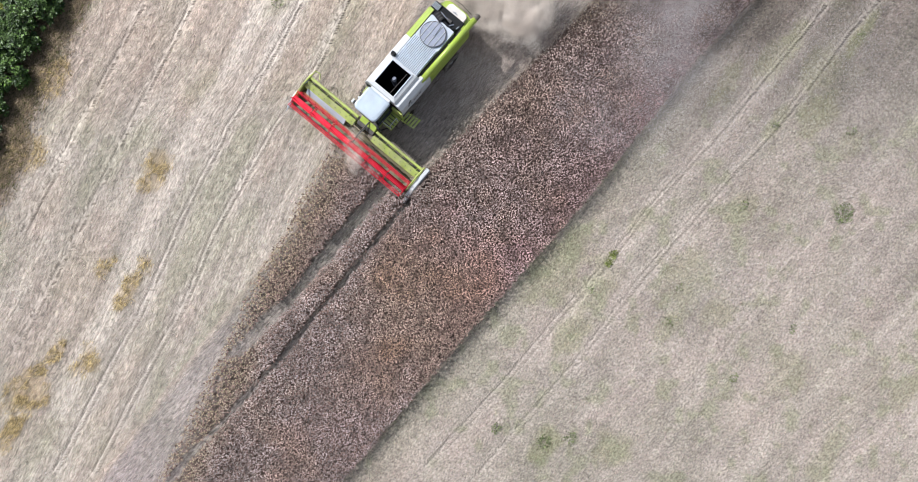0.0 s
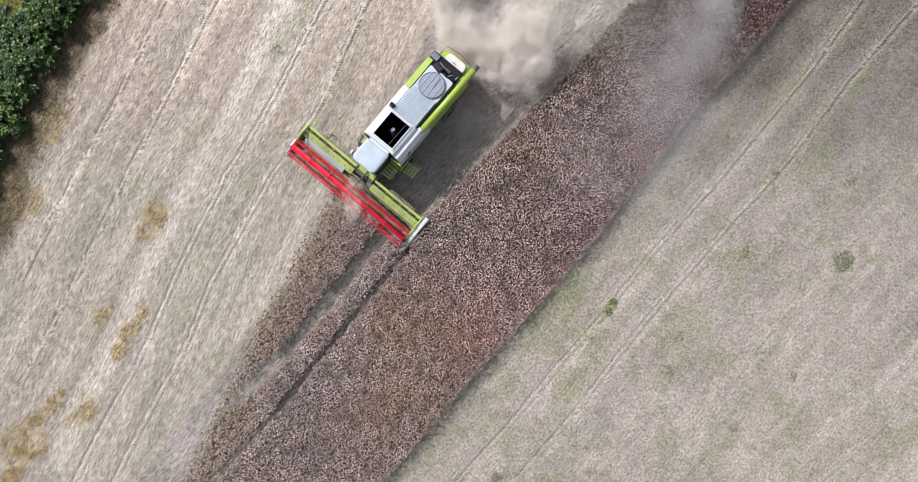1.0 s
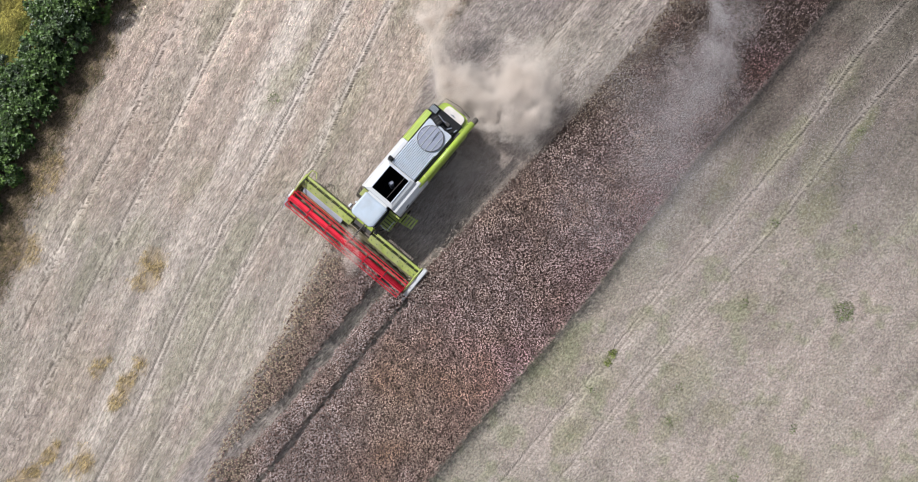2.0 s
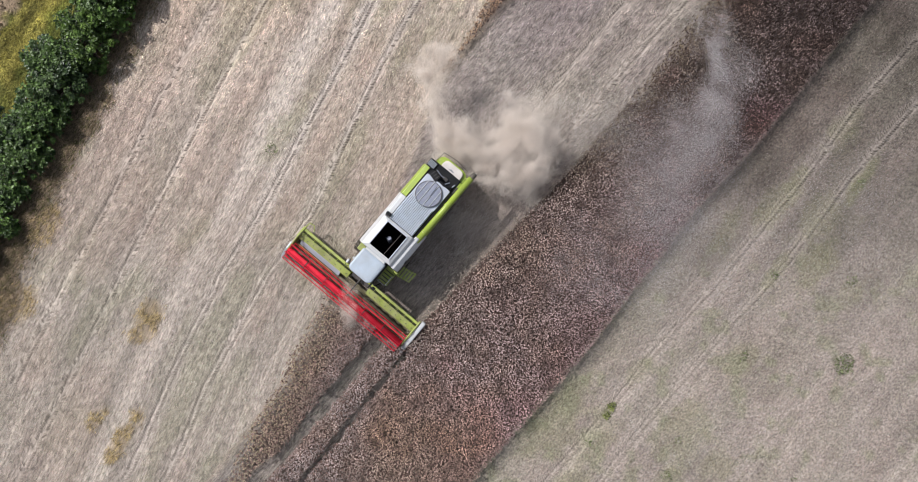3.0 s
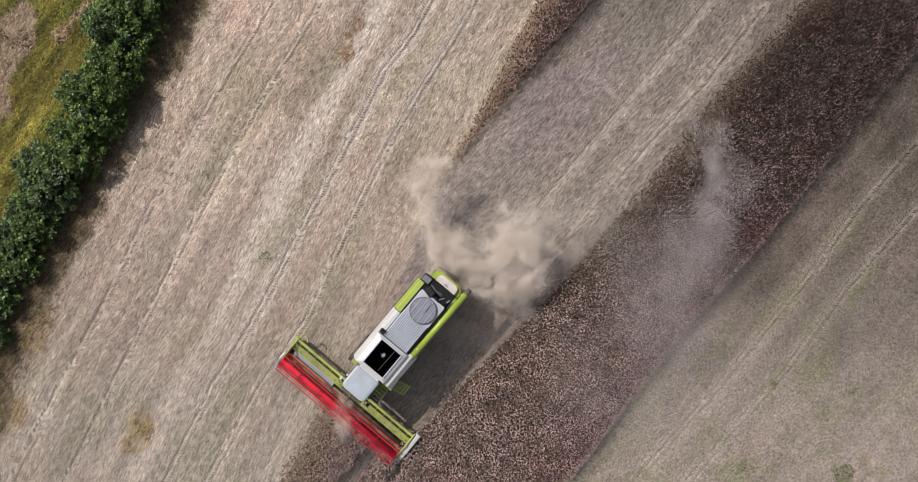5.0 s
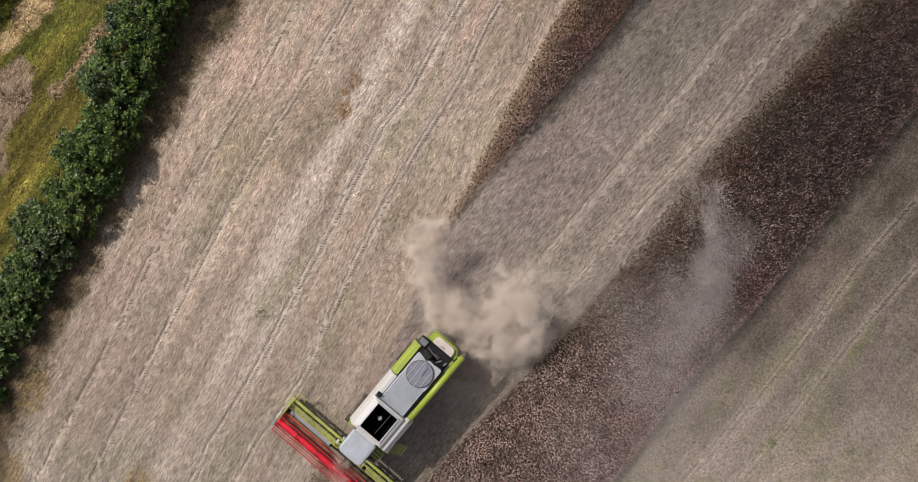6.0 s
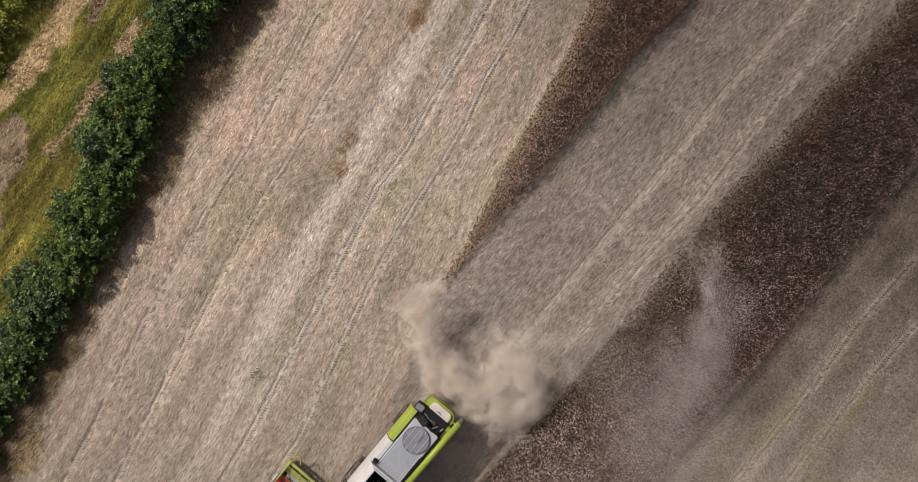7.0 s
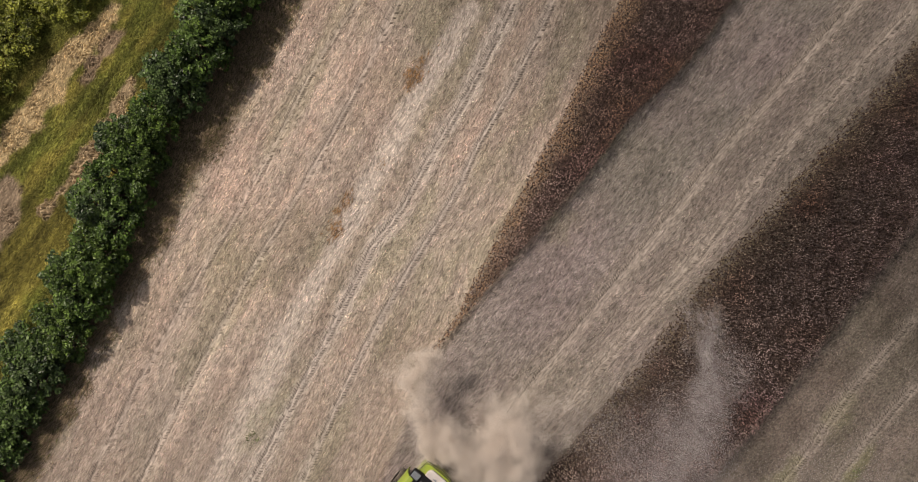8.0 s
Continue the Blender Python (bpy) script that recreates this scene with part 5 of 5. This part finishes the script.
    ladder = part("ladder", bent(B(), [(-3.15, CY + 1.6, 1.85), (-3.3, CY + 2.45, 1.45)], 0.03, 8), HEADER_GREEN, harvester, "folded-out green ladder")
    part("ladder_side", bent(B(), [(-3.75, CY + 1.6, 1.85), (-3.9, CY + 2.45, 1.45)], 0.03, 8), HEADER_GREEN, ladder)
    for k in range(5):
        y, z = CY + 1.66 + 0.19 * k, 1.83 - 0.09 * k
        part("step", box(B(), -3.86 - 0.03 * k, -3.12 - 0.03 * k, y - 0.06, y + 0.06, z - 0.02, z + 0.02), HEADER_GREEN, ladder)
    part("hydraulic_hose", bent(B(), [(-2.0, CY + 0.6, 1.5), (-1.75, CY + 0.95, 1.7), (-2.3, CY + 1.25, 1.6), (-3.0, CY + 0.9, 1.5)], 0.03, 8), BLACK, harvester)
    part("tool_box", box(B(), -3.4, -2.9, CY - 1.32, CY - 0.9, 1.6, 2.2, 0.04), HEADER_GREEN, harvester)


build_header()
build_body()
build_cab()


# ---------------------------------------------------------------- hedge and bushes
def shrub_meshes(seed, wide, tall, leaves, low, high, leaf_size):
    """A trunk with limbs, and a crown of single leaves in uneven clumps."""
    r = np.random.default_rng(seed)
    bm = B()
    tips = []
    for k in range(6):
        a = 2 * pi * k / 6 + r.uniform(-0.4, 0.4)
        mid_ = Vector((cos(a) * wide * 0.22, sin(a) * wide * 0.22, tall * 0.40))
        tip = Vector((cos(a) * wide * 0.42 * r.uniform(0.7, 1.1), sin(a) * wide * 0.42 * r.uniform(0.7, 1.1), tall * r.uniform(0.5, 0.66)))
        tube(bm, (0.06 * cos(a), 0.06 * sin(a), -0.05), mid_, 0.07, 0.05, 7)
        tube(bm, mid_, tip, 0.05, 0.018, 6)
        tips.append(tip)
    # clumps of leaves on a lumpy dome
    n_c = 80
    az, up = r.uniform(0, 2 * pi, n_c), r.uniform(0.05, 1.0, n_c)
    rad = np.sqrt(1 - 0.98 * up ** 3)
    lump = r.uniform(0.60, 1.14, n_c)
    cx, cy, cz = np.cos(az) * rad * wide * 0.5 * lump, np.sin(az) * rad * wide * 0.5 * lump, tall * (0.15 + 0.76 * up) * r.uniform(0.82, 1.10, n_c)
    size = r.uniform(0.16, 0.42, n_c) * wide / 3.2
    tone = r.random(n_c)
    which = r.integers(0, n_c, leaves)
    d = r.normal(0, 1, (leaves, 3))
    d /= np.linalg.norm(d, axis=1)[:, None]
    d[:, 2] = np.abs(d[:, 2]) * 0.9 - 0.25 * (r.random(leaves) < 0.3)
    c = np.c_[cx, cy, cz][which] + d * (size[which] * r.uniform(0.55, 1.15, leaves))[:, None]
    c[:, 2] = np.maximum(c[:, 2], 0.12)
    turn = r.uniform(0, 2 * pi, leaves)
    droop = r.uniform(-0.7, 0.35, leaves)
    long = leaf_size * r.uniform(0.6, 1.35, leaves)
    ax = np.c_[np.cos(turn) * np.cos(droop), np.sin(turn) * np.cos(droop), np.sin(droop)]
    roll = r.normal(0, 0.45, leaves)
    sd = np.c_[-np.sin(turn) * np.cos(roll), np.cos(turn) * np.cos(roll), np.sin(roll)] * (long * 0.33)[:, None]
    tip, base, mid_ = c + ax * (long * 0.5)[:, None], c - ax * (long * 0.5)[:, None], c + np.array([0, 0, 0.02])
    verts = np.stack([base, mid_ + sd, tip, mid_ - sd], 1).reshape(-1, 3)
    i = np.arange(leaves) * 4
    low, high = np.array(low), np.array(high)
    mixv = np.clip(0.6 * tone[which] + 0.4 * r.random(leaves), 0, 1)[:, None] ** 1.3
    tint = np.repeat((low * (1 - mixv) + high * mixv) * r.uniform(0.45, 1.75, leaves)[:, None], 4, axis=0)
    return bm, mesh_of("crown", verts, np.c_[i, i + 1, i + 2, i + 3], LEAF, tint)


def shrub(seed, wide, tall, leaves, low, high, leaf_size, label, group):
    top = new("hedge_shrub" if "hedge" in group else "bush")
    bm, crown_mesh = shrub_meshes(seed, wide, tall, leaves, low, high, leaf_size)
    part("trunk", bm, BARK, top)
    crown = new("crown", crown_mesh)
    crown.parent = top
    return tagged(top, label, "shrub" if "hedge" in group else "bush", group)


HEDGE_LABEL = "dense dark green leafy shrub grown into the field hedge"
hues = (((0.016, 0.034, 0.009), (0.115, 0.185, 0.045)), ((0.020, 0.042, 0.010), (0.145, 0.235, 0.048)), ((0.015, 0.032, 0.010), (0.115, 0.175, 0.055)), ((0.022, 0.045, 0.011), (0.15, 0.23, 0.045)))
kinds = [shrub(101 + k, 2.8, 2.2, 2600, *hue, 0.215, HEDGE_LABEL, "shrubs of the hedge") for k, hue in enumerate(hues)]
hedge_r = random.Random(5)
y, k = -6.0, 0
while y < 51:
    if k % 4 == 2:
        # a third shrub behind, towards the verge
        back_m = pose(float(edge(HEDGE, np.array([y]))[0]) - 1.35 + hedge_r.uniform(-0.3, 0.3), y + 0.3, 0, 0, 0, hedge_r.uniform(0, 360))
        copy_thing(kinds[hedge_r.choice((0, 1, 2))], back_m).matrix_basis = back_m @ Matrix.Diagonal((1.05, 1.05, 0.8, 1))
    x = float(edge(HEDGE, np.array([y]))[0])
    s = hedge_r.uniform(0.88, 1.12) * (0.85 + 0.15 * min(1, max(0, (y - 8) / 18)))
    m = pose(x + (0.42 if k % 2 else -0.55) + hedge_r.uniform(-0.35, 0.35), y, 0, 0, 0, hedge_r.uniform(0, 360))
    src = kinds[k if k < 4 else hedge_r.choice((0, 0, 0, 1, 2, 2, 2) if y < 24 else (0, 1, 1, 2, 3, 3, 3))]
    ob = src if k < 4 else copy_thing(src, m)
    ob.matrix_basis = m @ Matrix.Diagonal((s, s, s * hedge_r.uniform(0.9, 1.1) * (0.74 + 0.60 * min(1, max(0, (y - 10) / 32))), 1))
    y += hedge_r.uniform(0.9, 1.25)
    k += 1

BUSH_LABEL = "yellow-green leafy bush on the grass verge"
bush = shrub(201, 4.2, 1.7, 6500, (0.10, 0.125, 0.018), (0.34, 0.35, 0.06), 0.16, BUSH_LABEL, "bushes of the verge")
spots = ((-27.8, 43.6, 0.95), (-29.9, 40.4, 1.0), (-24.3, 46.4, 0.95), (-29.5, 45.5, 1.2), (-21.5, 48.5, 0.9), (-26.0, 48.5, 1.1), (-30.2, 37.9, 0.75))
for k, (x, y, s) in enumerate(spots):
    m = pose(x, y, 0, 0, 0, 70 * k)
    ob = bush if k == 0 else copy_thing(bush, m)
    ob.matrix_basis = m @ Matrix.Diagonal((s, s, s, 1))


# ---------------------------------------------------------------- weeds in the stubble
def weed(x, y, wide, leaves, seed, long=0.16, hue=(0.16, 0.185, 0.085)):
    r = np.random.default_rng(seed)
    a, rad = r.uniform(0, 2 * pi, leaves), wide * np.sqrt(r.random(leaves)) * 0.5
    bx, by = np.cos(a) * rad, np.sin(a) * rad * 1.2
    t, rise = r.uniform(0, 2 * pi, leaves), r.uniform(0.2, 1.2, leaves)
    ln = long * r.uniform(0.6, 1.4, leaves)
    base = np.c_[bx, by, r.uniform(0.0, 0.22, leaves) * (1 - rad / wide)]
    tip = base + np.c_[np.cos(t) * np.cos(rise), np.sin(t) * np.cos(rise), np.sin(rise)] * ln[:, None]
    side = np.c_[-np.sin(t), np.cos(t), np.zeros(leaves)] * (ln * 0.16)[:, None]
    mid_ = (base + tip) / 2
    verts = np.stack([base, mid_ + side, tip, mid_ - side], 1).reshape(-1, 3)
    i = np.arange(leaves) * 4
    tint = np.repeat(np.array(hue) * r.uniform(0.5, 1.5, leaves)[:, None], 4, axis=0)
    ob = new("weed", mesh_of("weed", verts, np.c_[i, i + 1, i + 2, i + 3], GRASS, tint))
    ob.location = (x, y, 0.0)
    ob.rotation_euler = (0, 0, -0.6)
    return tagged(ob, "low green weed growing in the dry stubble", "weed", "weeds in the stubble")


for k, (x, y, wide, n) in enumerate(((24.56, 3.76, 1.2, 260), (9.75, 1.15, 0.45, 80), (9.45, 0.60, 0.4, 60), (8.35, -1.1, 0.4, 16), (13.2, -3.2, 0.6, 30), (18.2, 4.3, 0.6, 30),
                                     (5.2, -10.8, 0.9, 110), (6.9, -10.4, 0.7, 60), (2.2, -9.9, 0.6, 70), (25.2, 9.1, 0.6, 40), (-12.0, 17.6, 0.7, 50), (17.3, -6.7, 0.5, 40), (26.0, 15.4, 0.5, 30), (20.3, 9.5, 0.45, 30), (14.0, -1.0, 0.4, 12), (21.1, -3.6, 0.5, 40))):
    weed(x, y, wide, n, 300 + k, hue=(0.18, 0.205, 0.06) if k in (1, 2) else (0.16, 0.185, 0.085))


# ---------------------------------------------------------------- dust thrown up by the harvester
def at_machine(x, y):
    p = MID + HEAD * x + LEFT * (y - 0.7)
    return p.x, p.y


def dust_mesh(name, puffs, seed, mat, size, share, floor_):
    """Countless fine flakes hanging in the air. puffs: middle, spread along x, y, z, turn in degrees, number."""
    r = np.random.default_rng(seed)
    pts = []
    for (x, y, z), (sx, sy, sz), turn, n in puffs:
        n = int(n * share)
        # each puff breaks up into smaller billows
        m = max(14, n // 1300)
        own = r.normal(0, 1, (m, 3)) * 0.75
        spread = r.uniform(0.17, 0.52, m)
        pick = r.choice(m, n, p=(spread ** 1.2 / (spread ** 1.2).sum()))
        q = own[pick] + r.normal(0, 1, (n, 3)) * spread[pick][:, None]
        c, s = cos(radians(turn)), sin(radians(turn))
        qx, qy = q[:, 0] * sx, q[:, 1] * sy
        pts.append(np.c_[x + qx * c - qy * s, y + qx * s + qy * c, np.abs(z + q[:, 2] * sz) + 0.05])
    c = np.concatenate(pts)
    # turbulence thins it in curling folds
    wx, wy = smooth_noise(c[:, 0], c[:, 1], 1.6, seed + 1) - 0.5, smooth_noise(c[:, 0], c[:, 1], 1.6, seed + 2) - 0.5
    folds = smooth_noise(c[:, 0] + 2.2 * wx, c[:, 1] + 2.2 * wy, 0.9, seed + 3)
    c = c[r.random(len(c)) < floor_ + (1 - floor_) * ramp(folds, 0.36, 0.62)]
    n = len(c)
    # flakes float rather flat
    face = r.normal(0, 0.55, (n, 3)) + np.array([-0.3, 0.15, 1.0])
    face /= np.linalg.norm(face, axis=1)[:, None]
    u = np.cross(face, r.normal(0, 1, (n, 3)))
    u /= np.linalg.norm(u, axis=1)[:, None]
    v = np.cross(face, u)
    v /= np.linalg.norm(v, axis=1)[:, None]
    k = (size * r.uniform(0.6, 1.4, n))[:, None]
    verts = np.stack([c - u * k - v * k * 0.6, c + u * k - v * k * 0.6, c + v * k * 1.2], 1).reshape(-1, 3)
    return mesh_of(name, verts, np.arange(3 * n).reshape(-1, 3), mat)


# each puff: middle, spread, turn, number; a slanting plume on one side of the tail, a broad bank on the other
NEAR = [((-0.5, 16.9, 2.2), (0.5, 0.6, 0.5), 0, 9000), ((-0.7, 18.0, 2.4), (0.55, 0.8, 0.6), 0, 15000), ((-1.1, 19.4, 2.7), (0.5, 0.9, 0.6), 12, 15000), ((-1.6, 20.8, 3.0), (0.6, 0.8, 0.6), 20, 12000),
        ((-1.8, 22.0, 3.1), (0.8, 0.7, 0.6), 0, 9000), ((-0.9, 22.7, 3.1), (0.9, 0.5, 0.6), 20, 6000), ((0.3, 17.6, 2.3), (0.8, 0.7, 0.7), 0, 20000), ((1.6, 17.5, 2.2), (0.9, 0.9, 0.7), 0, 20000),
        ((3.0, 17.2, 2.2), (1.0, 1.1, 0.8), 0, 22000), ((3.6, 19.0, 2.6), (0.8, 0.9, 0.8), 0, 16000), ((4.8, 18.0, 2.4), (0.9, 1.0, 0.8), 0, 17000), ((4.6, 16.2, 2.0), (1.0, 0.8, 0.7), 0, 16000),
        ((1.6, 15.9, 1.8), (1.2, 0.5, 0.5), 0, 12000), ((3.4, 15.4, 1.6), (1.2, 0.6, 0.5), 0, 12000), ((5.8, 19.6, 2.4), (1.4, 1.4, 0.9), 0, 5000), ((0.5, 19.8, 2.4), (1.4, 1.6, 0.8), 0, 3500)]
dust_cloud = new("dust_cloud", dust_mesh("dust_cloud", NEAR, 401, DUST, 0.0098, 3.7, 0.36))
tagged(dust_cloud, "thick tan dust cloud billowing up behind the harvester", "dust cloud", kind="stuff")
LOW = [((*at_machine(x, y), z), spread, 0, n) for x, y, z, spread, n in ((-9.0, 3.4, 0.8, (2.2, 1.1, 0.45), 15000), (-5.8, 3.4, 0.6, (2.0, 0.9, 0.35), 7000), (0.1, 1.2, 1.3, (0.45, 0.9, 0.3), 5000), (0.7, 2.0, 1.0, (0.6, 1.3, 0.3), 4000))]
low_dust = new("low_dust", dust_mesh("low_dust", LOW, 405, DUST, 0.0062, 5.0, 0.5))
tagged(low_dust, "thin brown dust hanging low round the reel and wheels", "dust haze", kind="stuff")
FAR = [((15.6, 24.4, 2.2), (0.6, 1.3, 0.8), 12, 3000), ((16.4, 22.0, 2.2), (0.9, 1.6, 0.8), 12, 6500), ((16.2, 19.6, 2.2), (1.2, 1.8, 0.8), 0, 8500), ((14.8, 18.4, 2.2), (1.6, 2.2, 0.8), -22, 11000), ((13.6, 15.6, 2.0), (1.9, 2.2, 0.8), -30, 12000),
       ((11.8, 13.0, 2.0), (2.0, 2.2, 0.8), -30, 10000), ((10.6, 18.5, 2.0), (2.6, 2.8, 0.8), 0, 9000), ((9.6, 9.6, 2.0), (2.4, 2.2, 0.8), -30, 6000), ((16.0, 11.0, 2.5), (3.0, 2.4, 1.0), 45, 4500),
       ((13.4, 10.4, 2.2), (2.4, 2.0, 0.9), -30, 8000), ((22.5, 13.5, 2.5), (3.4, 2.6, 1.0), 45, 5000), ((24.0, 5.0, 2.5), (5.0, 4.0, 1.0), 45, 6000), ((17.0, 1.0, 2.5), (6.0, 4.0, 1.0), 45, 5000)]
drift = new("dust_drift", dust_mesh("dust_drift", FAR, 403, DUST_PALE, 0.0086, 3.1, 0.85))
tagged(drift, "thin drifting veil of pale dust over the field", "dust haze", kind="stuff")
